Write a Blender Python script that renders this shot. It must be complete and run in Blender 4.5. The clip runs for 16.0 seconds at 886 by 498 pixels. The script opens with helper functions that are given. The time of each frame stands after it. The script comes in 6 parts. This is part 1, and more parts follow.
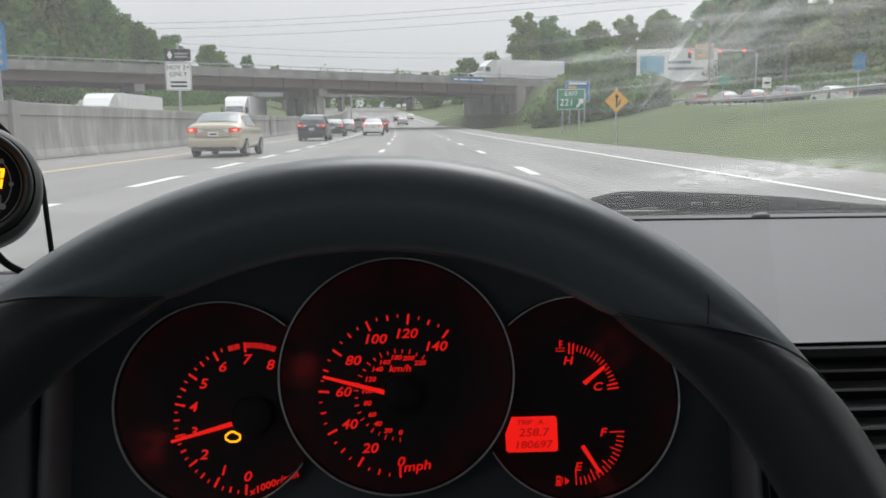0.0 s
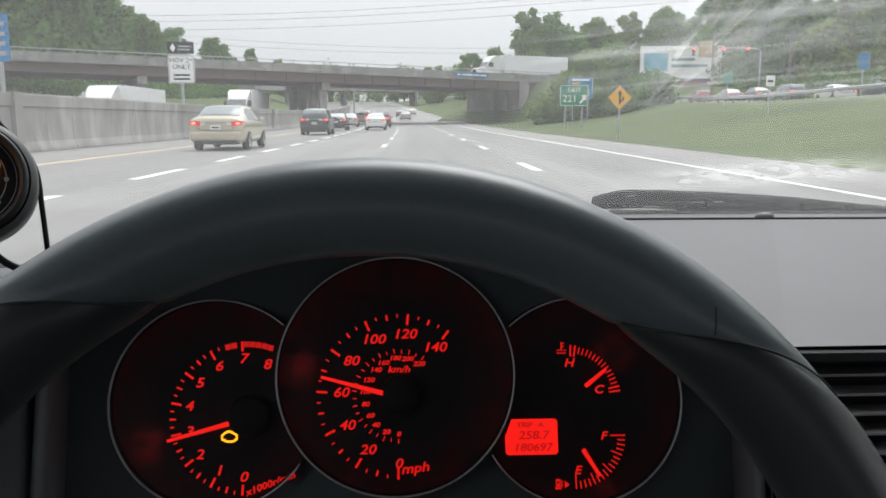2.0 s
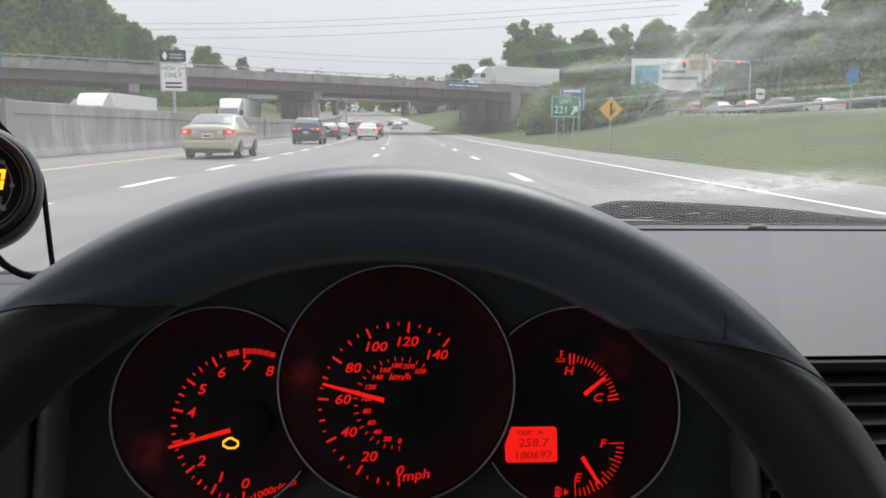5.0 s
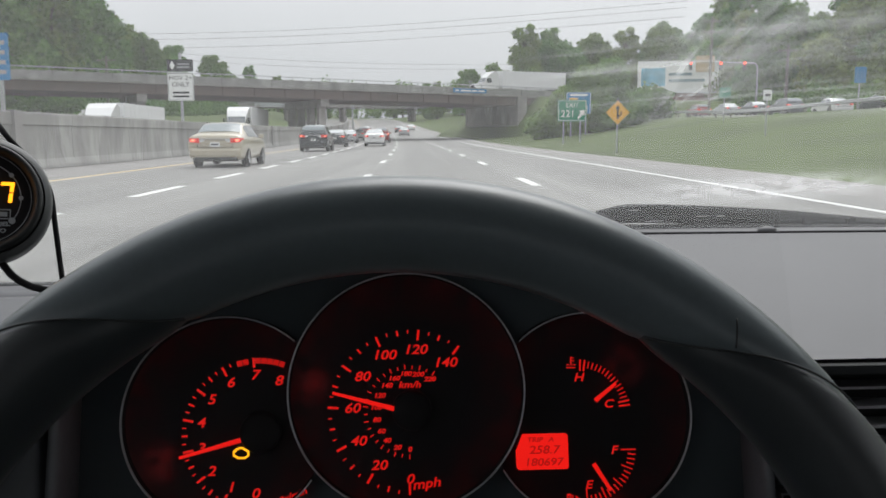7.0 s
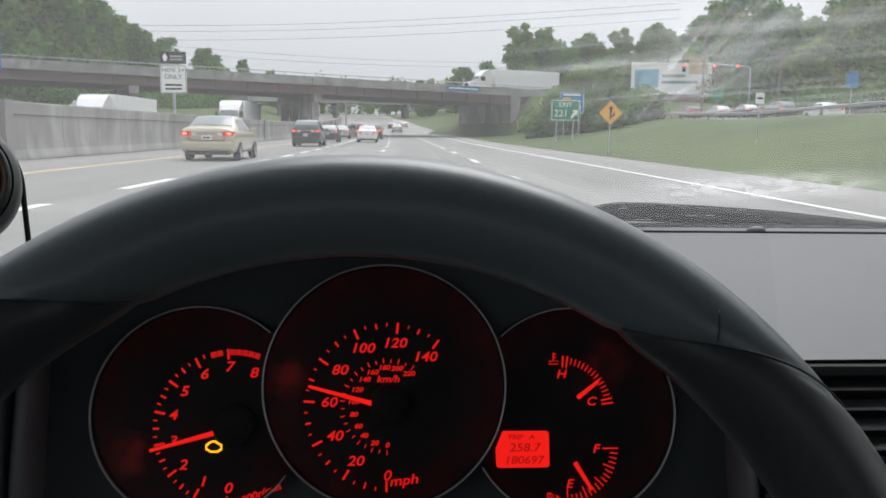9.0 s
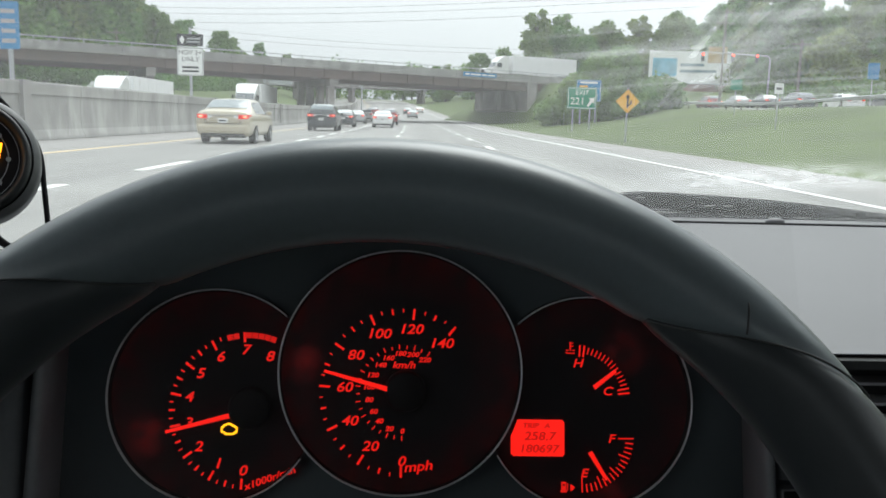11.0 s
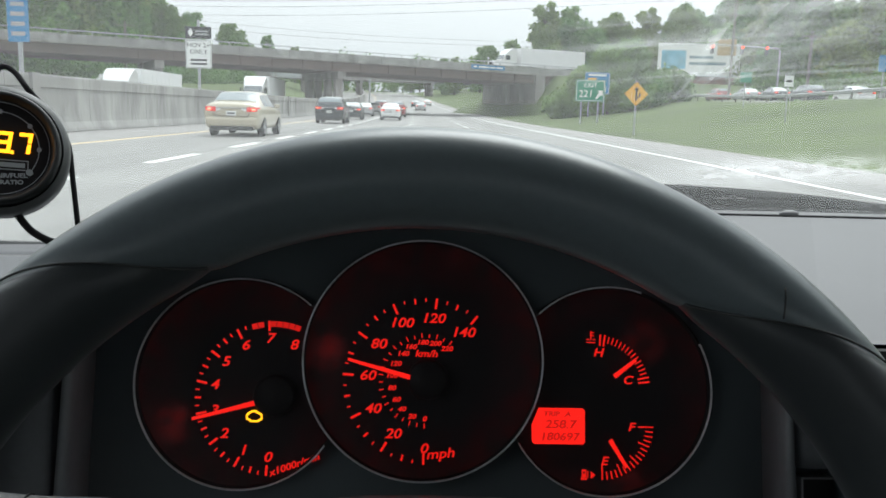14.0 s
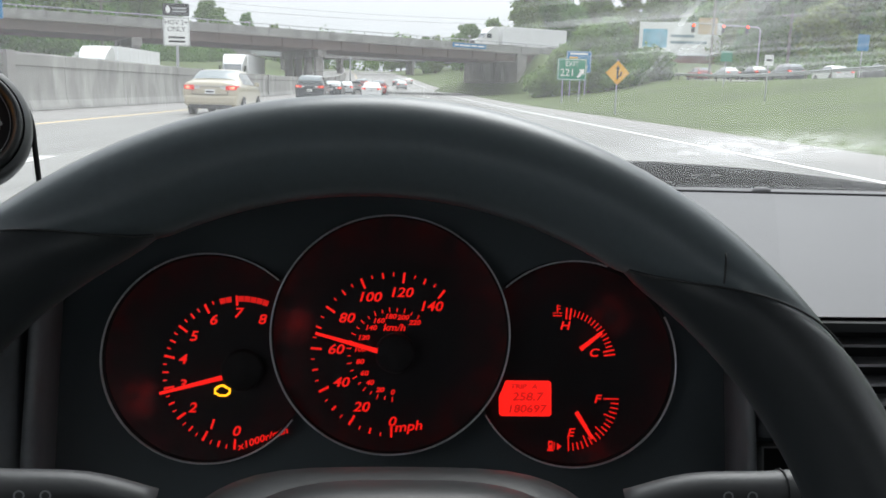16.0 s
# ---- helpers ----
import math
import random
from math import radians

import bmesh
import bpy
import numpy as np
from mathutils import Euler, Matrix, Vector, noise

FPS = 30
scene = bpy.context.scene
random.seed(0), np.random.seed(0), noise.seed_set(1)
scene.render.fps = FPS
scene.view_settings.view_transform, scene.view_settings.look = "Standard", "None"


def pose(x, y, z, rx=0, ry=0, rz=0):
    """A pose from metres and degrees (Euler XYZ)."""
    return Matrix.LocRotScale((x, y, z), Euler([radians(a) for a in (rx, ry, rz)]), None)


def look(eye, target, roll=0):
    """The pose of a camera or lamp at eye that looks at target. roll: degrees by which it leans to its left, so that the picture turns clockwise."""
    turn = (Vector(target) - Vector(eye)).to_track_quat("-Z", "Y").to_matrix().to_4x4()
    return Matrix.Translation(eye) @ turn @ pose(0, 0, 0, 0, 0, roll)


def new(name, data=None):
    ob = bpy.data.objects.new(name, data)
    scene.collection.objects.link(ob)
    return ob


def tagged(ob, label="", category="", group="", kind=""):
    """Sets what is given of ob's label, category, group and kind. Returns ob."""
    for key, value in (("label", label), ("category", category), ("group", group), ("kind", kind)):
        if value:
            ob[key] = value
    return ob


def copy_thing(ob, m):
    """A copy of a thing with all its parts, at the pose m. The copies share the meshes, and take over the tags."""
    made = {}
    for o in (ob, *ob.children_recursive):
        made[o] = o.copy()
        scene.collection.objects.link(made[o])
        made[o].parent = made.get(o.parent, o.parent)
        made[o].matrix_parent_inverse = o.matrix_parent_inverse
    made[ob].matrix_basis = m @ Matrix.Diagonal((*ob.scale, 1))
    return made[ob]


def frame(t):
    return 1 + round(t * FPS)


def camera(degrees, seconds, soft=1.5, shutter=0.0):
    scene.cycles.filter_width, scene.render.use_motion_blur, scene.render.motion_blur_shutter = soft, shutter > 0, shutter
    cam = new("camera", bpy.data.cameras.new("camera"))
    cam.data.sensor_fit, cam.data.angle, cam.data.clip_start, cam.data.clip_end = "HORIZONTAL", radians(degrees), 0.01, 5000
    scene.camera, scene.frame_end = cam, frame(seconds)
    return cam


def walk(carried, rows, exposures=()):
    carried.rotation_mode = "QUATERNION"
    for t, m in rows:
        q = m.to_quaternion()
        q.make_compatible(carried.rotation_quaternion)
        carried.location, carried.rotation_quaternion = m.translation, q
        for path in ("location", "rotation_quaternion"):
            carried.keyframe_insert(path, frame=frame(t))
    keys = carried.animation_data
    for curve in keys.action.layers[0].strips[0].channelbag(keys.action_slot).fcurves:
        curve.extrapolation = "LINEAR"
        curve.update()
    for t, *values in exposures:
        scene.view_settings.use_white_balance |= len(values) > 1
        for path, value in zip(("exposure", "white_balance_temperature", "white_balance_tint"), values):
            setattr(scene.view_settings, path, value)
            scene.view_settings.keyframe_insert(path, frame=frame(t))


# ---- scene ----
cam = camera(56.0, 16.0, soft=1.7)
PATH = [
    (0, (0.00530, -0.00306, 1.02775), (0.0599, 1.9740, 0.7307), -0.48),
    (0.5, (0.00251, -0.00368, 1.03050), (0.0438, 1.9742, 0.7369), 0.08),
    (1, (0.00225, 0.00707, 1.02896), (0.0177, 1.9878, 0.7527), 0.12),
    (1.5, (0.00647, 0.01452, 1.02337), (0.0345, 1.9911, 0.7196), -0.43),
    (2, (0.00595, 0.00320, 1.02925), (0.0568, 1.9787, 0.7211), 0.04),
    (2.5, (0.00472, -0.00158, 1.02925), (0.0713, 1.9747, 0.7292), 0.50),
    (3, (0.00439, -0.00895, 1.03343), (0.0764, 1.9667, 0.7310), 0.37),
    (5.5, (-0.00052, -0.00005, 1.02862), (0.0721, 1.9792, 0.7504), 0.49),
    (6, (0.00276, -0.00218, 1.03154), (0.0727, 1.9781, 0.7601), 0.03),
    (6.5, (-0.00034, -0.00202, 1.03079), (0.0677, 1.9794, 0.7674), -0.33),
    (7, (0.00000, 0.00000, 1.03000), (0.0528, 1.9808, 0.7584), -0.29),
    (7.5, (0.00056, -0.00025, 1.03146), (0.0519, 1.9816, 0.7677), -0.31),
    (8, (-0.00137, 0.00267, 1.03057), (0.0596, 1.9861, 0.7808), 0.44),
    (8.5, (0.00183, 0.00418, 1.03137), (0.0661, 1.9893, 0.7967), 0.56),
    (9, (0.00552, 0.01018, 1.02549), (0.0797, 1.9894, 0.7479), 0.73),
    (9.5, (0.00476, 0.01399, 1.02682), (0.0630, 1.9931, 0.7447), 2.15),
    (12, (-0.00072, 0.00874, 1.02371), (0.0330, 1.9803, 0.6895), 1.23),
    (12.5, (-0.00349, 0.00538, 1.02355), (0.0369, 1.9760, 0.6844), 1.86),
    (13, (-0.00318, 0.00616, 1.02376), (0.0265, 1.9780, 0.6904), 1.77),
    (13.5, (-0.00772, 0.00778, 1.02219), (-0.0003, 1.9797, 0.6884), 1.85),
    (14, (-0.00485, 0.00787, 1.02411), (0.0195, 1.9807, 0.6964), 1.55),
    (14.5, (-0.00111, 0.01000, 1.02206), (0.0272, 1.9821, 0.6902), 1.11),
    (15, (0.00514, 0.00703, 1.02313), (0.0599, 1.9791, 0.6944), 1.22),
    (15.5, (0.00359, 0.00283, 1.02580), (0.0675, 1.9730, 0.6875), 1.67),
    (16, (0.00313, 0.00587, 1.02181), (0.0723, 1.9691, 0.6466), 1.63),
]
walk(cam, [(t, look(eye, target, roll)) for t, eye, target, roll in PATH], exposures=[
    (0.0, -0.02, 6500, 11), (1.0, 0.03, 6500, 11), (1.5, 0.22, 6500, 11), (2.0, 0.2, 6500, 11), (3.2, 0.04, 6500, 11), (5.5, 0.1, 6500, 11), (6.5, 0.0, 6500, 11), (8.0, -0.07, 6500, 11),
    (9.0, 0.05, 6450, 12), (9.7, 0.25, 6450, 10), (11.8, 0.34, 6300, 4), (14.0, 0.38, 6300, 5), (15.0, 0.34, 6350, 7), (16.0, 0.46, 6350, 9)])

# ---- overcast sky ----
world = bpy.data.worlds.new("overcast")
scene.world = world
world.use_nodes = True
wn, wl = world.node_tree.nodes, world.node_tree.links
sky = wn.new("ShaderNodeTexSky")
sky.sky_type = "NISHITA"
sky.sun_disc = False
sky.sun_elevation, sky.sun_rotation = radians(48), radians(20)
sky.air_density, sky.dust_density, sky.ozone_density = 2.0, 6.0, 1.0
grey = wn.new("ShaderNodeHueSaturation")
grey.inputs["Saturation"].default_value = 0.08
wl.new(sky.outputs[0], grey.inputs["Color"])
cloud = wn.new("ShaderNodeTexNoise")
cloud.inputs["Scale"].default_value = 2.2
cloud.inputs["Detail"].default_value = 5
ramp = wn.new("ShaderNodeMapRange")
ramp.inputs["From Min"].default_value, ramp.inputs["From Max"].default_value = 0.3, 0.7
ramp.inputs["To Min"].default_value, ramp.inputs["To Max"].default_value = 5.6, 6.6
wl.new(cloud.outputs["Fac"], ramp.inputs["Value"])
cover = wn.new("ShaderNodeMix")
cover.data_type = "RGBA"
cover.inputs["Factor"].default_value = 0.88
wl.new(grey.outputs[0], cover.inputs["A"])
tint = wn.new("ShaderNodeMix")
tint.data_type, tint.blend_type = "RGBA", "MULTIPLY"
tint.inputs["Factor"].default_value = 1.0
tint.inputs["B"].default_value = (0.962, 0.99, 1.035, 1)
wl.new(ramp.outputs[0], tint.inputs["A"])
wl.new(tint.outputs["Result"], cover.inputs["B"])
# an overcast sky is brighter overhead than at the horizon
geo = wn.new("ShaderNodeTexCoord")
part_z = wn.new("ShaderNodeSeparateXYZ")
wl.new(geo.outputs["Generated"], part_z.inputs[0])
rise = wn.new("ShaderNodeMapRange")
rise.inputs["From Min"].default_value, rise.inputs["From Max"].default_value = 0.0, 1.0
rise.inputs["To Min"].default_value, rise.inputs["To Max"].default_value = 1.0, 2.3
wl.new(part_z.outputs["Z"], rise.inputs["Value"])
dome = wn.new("ShaderNodeMix")
dome.data_type, dome.blend_type = "RGBA", "MULTIPLY"
dome.inputs["Factor"].default_value = 1.0
wl.new(cover.outputs["Result"], dome.inputs["A"])
wl.new(rise.outputs[0], dome.inputs["B"])
wl.new(dome.outputs["Result"], wn["Background"].inputs["Color"])
wn["Background"].inputs["Strength"].default_value = 0.104

sun = new("sun", bpy.data.lights.new("sun", "SUN"))
sun.data.energy, sun.data.angle, sun.data.color = 1.4, radians(40), (1.0, 0.985, 0.965)
sun.matrix_world = look((0, 0, 60), (-12, -38, 0))


# ---- materials ----
def mat(name, color, rough=0.6, metal=0.0, vary=0.15, scale=8.0, fine=120.0, bump=0.1, spec=0.5, per_piece=0.0, detail=4):
    """Principled surface: colour varied by a broad and a fine noise, and a little relief."""
    m = bpy.data.materials.new(name)
    m.use_nodes = True
    n, l = m.node_tree.nodes, m.node_tree.links
    b = n["Principled BSDF"]
    co = n.new("ShaderNodeTexCoord")
    big, small = n.new("ShaderNodeTexNoise"), n.new("ShaderNodeTexNoise")
    for tex, s in ((big, scale), (small, fine)):
        tex.inputs["Scale"].default_value, tex.inputs["Detail"].default_value = s, detail
        l.new(co.outputs["Object"], tex.inputs["Vector"])
    both = n.new("ShaderNodeMath")
    both.operation = "MULTIPLY_ADD"
    both.inputs[1].default_value = 0.45
    l.new(small.outputs["Fac"], both.inputs[0])
    l.new(big.outputs["Fac"], both.inputs[2])
    span = n.new("ShaderNodeMapRange")
    span.inputs["From Min"].default_value, span.inputs["From Max"].default_value = 0.45, 1.0
    span.inputs["To Min"].default_value, span.inputs["To Max"].default_value = 1 - vary, 1 + vary
    l.new(both.outputs[0], span.inputs["Value"])
    value = span.outputs[0]
    if per_piece:
        info = n.new("ShaderNodeObjectInfo")
        own = n.new("ShaderNodeMapRange")
        own.inputs["To Min"].default_value, own.inputs["To Max"].default_value = 1 - per_piece, 1 + per_piece
        l.new(info.outputs["Random"], own.inputs["Value"])
        mul = n.new("ShaderNodeMath")
        mul.operation = "MULTIPLY"
        l.new(value, mul.inputs[0])
        l.new(own.outputs[0], mul.inputs[1])
        value = mul.outputs[0]
    mix = n.new("ShaderNodeMix")
    mix.data_type, mix.blend_type = "RGBA", "MULTIPLY"
    mix.inputs["Factor"].default_value = 1.0
    mix.inputs["A"].default_value = (*color, 1)
    l.new(value, mix.inputs["B"])
    l.new(mix.outputs["Result"], b.inputs["Base Color"])
    b.inputs["Roughness"].default_value, b.inputs["Metallic"].default_value = rough, metal
    b.inputs["Specular IOR Level"].default_value = spec
    if bump:
        relief = n.new("ShaderNodeBump")
        relief.inputs["Strength"].default_value, relief.inputs["Distance"].default_value = bump, 0.01
        l.new(both.outputs[0], relief.inputs["Height"])
        l.new(relief.outputs[0], b.inputs["Normal"])
    return m


def glow(name, color, strength):
    m = bpy.data.materials.new(name)
    m.use_nodes = True
    b = m.node_tree.nodes["Principled BSDF"]
    b.inputs["Base Color"].default_value = (*[c * 0.3 for c in color], 1)
    b.inputs["Emission Color"].default_value, b.inputs["Emission Strength"].default_value = (*color, 1), strength
    b.inputs["Roughness"].default_value = 0.5
    return m


def dial_mat(name, centre, r0, r1, strength, spots):
    """Black dial print through which some of the red backlight leaks: at the rim, and in spots."""
    m = mat(name, (0.017, 0.0150, 0.0165), 0.6, 0, 0.1, 60, 400, 0, 0.12)
    n, l = m.node_tree.nodes, m.node_tree.links
    co = n.new("ShaderNodeTexCoord")
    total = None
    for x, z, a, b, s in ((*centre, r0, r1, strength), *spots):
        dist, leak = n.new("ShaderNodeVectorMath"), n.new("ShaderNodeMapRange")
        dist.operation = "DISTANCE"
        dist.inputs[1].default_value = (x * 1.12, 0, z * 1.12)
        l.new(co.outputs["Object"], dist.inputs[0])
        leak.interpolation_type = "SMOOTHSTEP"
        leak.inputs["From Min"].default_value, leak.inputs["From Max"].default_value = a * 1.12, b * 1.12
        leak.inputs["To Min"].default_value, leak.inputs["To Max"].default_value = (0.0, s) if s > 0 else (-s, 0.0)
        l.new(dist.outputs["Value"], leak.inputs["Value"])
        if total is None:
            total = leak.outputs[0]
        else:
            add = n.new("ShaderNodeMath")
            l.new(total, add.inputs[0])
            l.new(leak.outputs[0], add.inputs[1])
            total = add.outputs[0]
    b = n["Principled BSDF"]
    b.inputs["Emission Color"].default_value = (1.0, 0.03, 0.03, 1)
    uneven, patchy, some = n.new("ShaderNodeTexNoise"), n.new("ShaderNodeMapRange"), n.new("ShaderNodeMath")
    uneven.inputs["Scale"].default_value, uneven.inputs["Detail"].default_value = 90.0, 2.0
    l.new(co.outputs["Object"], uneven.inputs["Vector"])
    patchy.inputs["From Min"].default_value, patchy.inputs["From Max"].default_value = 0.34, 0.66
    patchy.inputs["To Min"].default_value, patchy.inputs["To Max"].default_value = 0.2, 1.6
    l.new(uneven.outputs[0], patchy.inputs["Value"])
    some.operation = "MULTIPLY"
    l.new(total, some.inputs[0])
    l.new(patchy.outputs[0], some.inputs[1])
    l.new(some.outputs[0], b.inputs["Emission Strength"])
    return m


def leaf_mat(name, color, vary=0.5):
    m = bpy.data.materials.new(name)
    m.use_nodes = True
    n, l = m.node_tree.nodes, m.node_tree.links
    out = n["Material Output"]
    n.remove(n["Principled BSDF"])
    geo = n.new("ShaderNodeNewGeometry")
    hsv = n.new("ShaderNodeHueSaturation")
    hsv.inputs["Color"].default_value = (*color, 1)
    v = n.new("ShaderNodeMapRange")
    v.inputs["To Min"].default_value, v.inputs["To Max"].default_value = 1 - vary, 1 + vary
    l.new(geo.outputs["Random Per Island"], v.inputs["Value"])
    own = n.new("ShaderNodeObjectInfo")
    h = n.new("ShaderNodeMapRange")
    h.inputs["To Min"].default_value, h.inputs["To Max"].default_value = 0.47, 0.525
    l.new(own.outputs["Random"], h.inputs["Value"])
    l.new(h.outputs[0], hsv.inputs["Hue"])
    l.new(v.outputs[0], hsv.inputs["Value"])
    d, t, mix = n.new("ShaderNodeBsdfDiffuse"), n.new("ShaderNodeBsdfTranslucent"), n.new("ShaderNodeMixShader")
    l.new(hsv.outputs[0], d.inputs["Color"])
    l.new(hsv.outputs[0], t.inputs["Color"])
    mix.inputs["Fac"].default_value = 0.42
    l.new(d.outputs[0], mix.inputs[1])
    l.new(t.outputs[0], mix.inputs[2])
    l.new(mix.outputs[0], out.inputs["Surface"])
    return m


def pane_mat(name, color=(0.02, 0.025, 0.03), rough=0.05):
    m = mat(name, color, rough, 0, 0.1, 2, 20, 0)
    return m


def cover_mat():
    """Clear plastic with a faint even sheen, added to lift the dark dials."""
    m = bpy.data.materials.new("clear_dial_cover_veil")
    m.use_nodes = True
    n, l = m.node_tree.nodes, m.node_tree.links
    n.remove(n["Principled BSDF"])
    clear, gloss, mix = n.new("ShaderNodeBsdfTransparent"), n.new("ShaderNodeBsdfGlossy"), n.new("ShaderNodeMixShader")
    clear.inputs["Color"].default_value = (0.97, 0.97, 0.97, 1)
    gloss.inputs["Roughness"].default_value = 0.4
    mix.inputs["Fac"].default_value = 0.010
    l.new(clear.outputs[0], mix.inputs[1])
    l.new(gloss.outputs[0], mix.inputs[2])
    l.new(mix.outputs[0], n["Material Output"].inputs["Surface"])
    return m


COVER = cover_mat()
BLACK = mat("black_soft_plastic", (0.014, 0.016, 0.017), 0.45, 0, 0.15, 30, 900, 0.05, 0.5)
INNER = mat("black_matt_plastic", (0.013, 0.0145, 0.015), 0.7, 0, 0.15, 30, 900, 0.04, 0.2)
DASH = mat("grey_grained_plastic", (0.080, 0.080, 0.0855), 0.48, 0, 0.08, 6, 700, 0.04, 0.55)
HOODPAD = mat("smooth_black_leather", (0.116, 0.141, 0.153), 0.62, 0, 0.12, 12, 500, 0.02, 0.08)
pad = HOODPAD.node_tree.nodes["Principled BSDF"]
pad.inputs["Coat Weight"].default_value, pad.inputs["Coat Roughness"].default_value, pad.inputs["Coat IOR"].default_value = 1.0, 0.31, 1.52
SENSOR = mat("grey_sensor_plastic", (0.13, 0.13, 0.135), 0.4, 0, 0.1, 60, 400, 0.02)
SLAT = mat("grey_slat_plastic", (0.28, 0.28, 0.29), 0.45, 0, 0.08, 20, 300, 0.03)
WIPER = mat("black_wiper_rubber", (0.014, 0.0145, 0.015), 0.75, 0, 0.25, 40, 300, 0.05, 0.18)
SHROUD = mat("black_felt_shroud", (0.135, 0.161, 0.174), 0.9, 0, 0.1, 20, 700, 0, 0.0)
# toned darker than the shroud to stand in for shade low down
FACE_SHADE = mat("matt_black_panel_shade_tone", (0.084, 0.100, 0.108), 0.8, 0, 0.1, 20, 700, 0, 0.05)
GRIP = mat("grained_black_leather", (0.031, 0.037, 0.041), 0.5, 0, 0.12, 12, 500, 0.03, 0.28)


grip_bsdf = GRIP.node_tree.nodes["Principled BSDF"]
grip_bsdf.inputs["Coat Weight"].default_value, grip_bsdf.inputs["Coat Roughness"].default_value, grip_bsdf.inputs["Coat IOR"].default_value = 0.8, 0.34, 1.45
SEAM = mat("worn_leather_seam", (0.04, 0.043, 0.043), 0.6, 0, 0.3, 200, 900, 0.02)
DIAL = mat("black_dial_print", (0.016, 0.0145, 0.0155), 0.6, 0, 0.1, 60, 400, 0, 0.12)
SILVER = mat("satin_silver_ring", (0.66, 0.68, 0.70), 0.42, 0.4, 0.15, 60, 400, 0.02)
RED = glow("red_backlit_print", (1.0, 0.011, 0.006), 0.56)
REDLINE = glow("red_band_print", (1.0, 0.010, 0.006), 0.42)
NEEDLE = glow("red_lit_needle", (1.0, 0.011, 0.006), 0.74)
LCD = glow("red_lit_screen", (1.0, 0.012, 0.007), 0.85)
LCDTEXT = glow("dim_lcd_segment", (1.0, 0.012, 0.008), 0.34)
AMBER = glow("amber_lamp", (1.0, 0.42, 0.01), 1.6)
DIGIT = glow("amber_digit", (1.0, 0.36, 0.01), 2.2)
PODCUP = mat("grey_pod_plastic", (0.10, 0.105, 0.105), 0.4, 0, 0.1, 30, 300, 0.03)
WHITEPRINT = mat("pale_grey_print", (0.32, 0.33, 0.34), 0.6, 0, 0.1, 50, 200, 0)
CABLE = mat("black_rubber_cable", (0.013, 0.013, 0.014), 0.7, 0, 0.1, 40, 200, 0.05, 0.15)
CABIN = mat("grey_headliner", (0.24, 0.24, 0.24), 0.85, 0, 0.1, 6, 300, 0.05)
CARPET = mat("dark_grey_carpet", (0.10, 0.10, 0.105), 0.95, 0, 0.2, 20, 400, 0.05, 0.1)
SEATCLOTH = mat("dark_seat_cloth", (0.035, 0.036, 0.038), 0.95, 0, 0.2, 20, 500, 0.1, 0.1)
COLUMN = mat("dark_column_plastic", (0.0130, 0.0140, 0.0150), 0.4, 0, 0.1, 30, 300, 0.03, 0.6)
SIDETRIM = mat("grey_trim_plastic", (0.19, 0.20, 0.21), 0.45, 0, 0.12, 30, 300, 0.03, 0.5)
STALK = mat("grey_stalk_plastic", (0.060, 0.062, 0.064), 0.45, 0, 0.1, 30, 300, 0.03)



def road_mat(name, color):
    """Asphalt with darker wheel tracks, patches and fine grain, all drawn out along the lanes."""
    m = mat(name, color, 0.68, 0, 0.10, 0.35, 40, 0.12, 0.25, detail=8)
    n, l = m.node_tree.nodes, m.node_tree.links
    b = n["Principled BSDF"]
    base = b.inputs["Base Color"].links[0].from_socket
    co, mp = n.new("ShaderNodeTexCoord"), n.new("ShaderNodeMapping")
    mp.inputs["Scale"].default_value = (1.0, 0.018, 1.0)
    l.new(co.outputs["Object"], mp.inputs["Vector"])
    value = base
    for scale, low, high in ((0.55, 0.80, 1.12), (2.3, 0.88, 1.08), (9.0, 0.93, 1.05)):
        t, r, x = n.new("ShaderNodeTexNoise"), n.new("ShaderNodeMapRange"), n.new("ShaderNodeMix")
        t.inputs["Scale"].default_value, t.inputs["Detail"].default_value = scale, 4
        l.new(mp.outputs[0], t.inputs["Vector"])
        r.inputs["From Min"].default_value, r.inputs["From Max"].default_value = 0.35, 0.65
        r.inputs["To Min"].default_value, r.inputs["To Max"].default_value = low, high
        l.new(t.outputs["Fac"], r.inputs["Value"])
        x.data_type, x.blend_type = "RGBA", "MULTIPLY"
        x.inputs["Factor"].default_value = 1.0
        l.new(value, x.inputs["A"])
        l.new(r.outputs[0], x.inputs["B"])
        value = x.outputs["Result"]
    l.new(value, b.inputs["Base Color"])
    return m


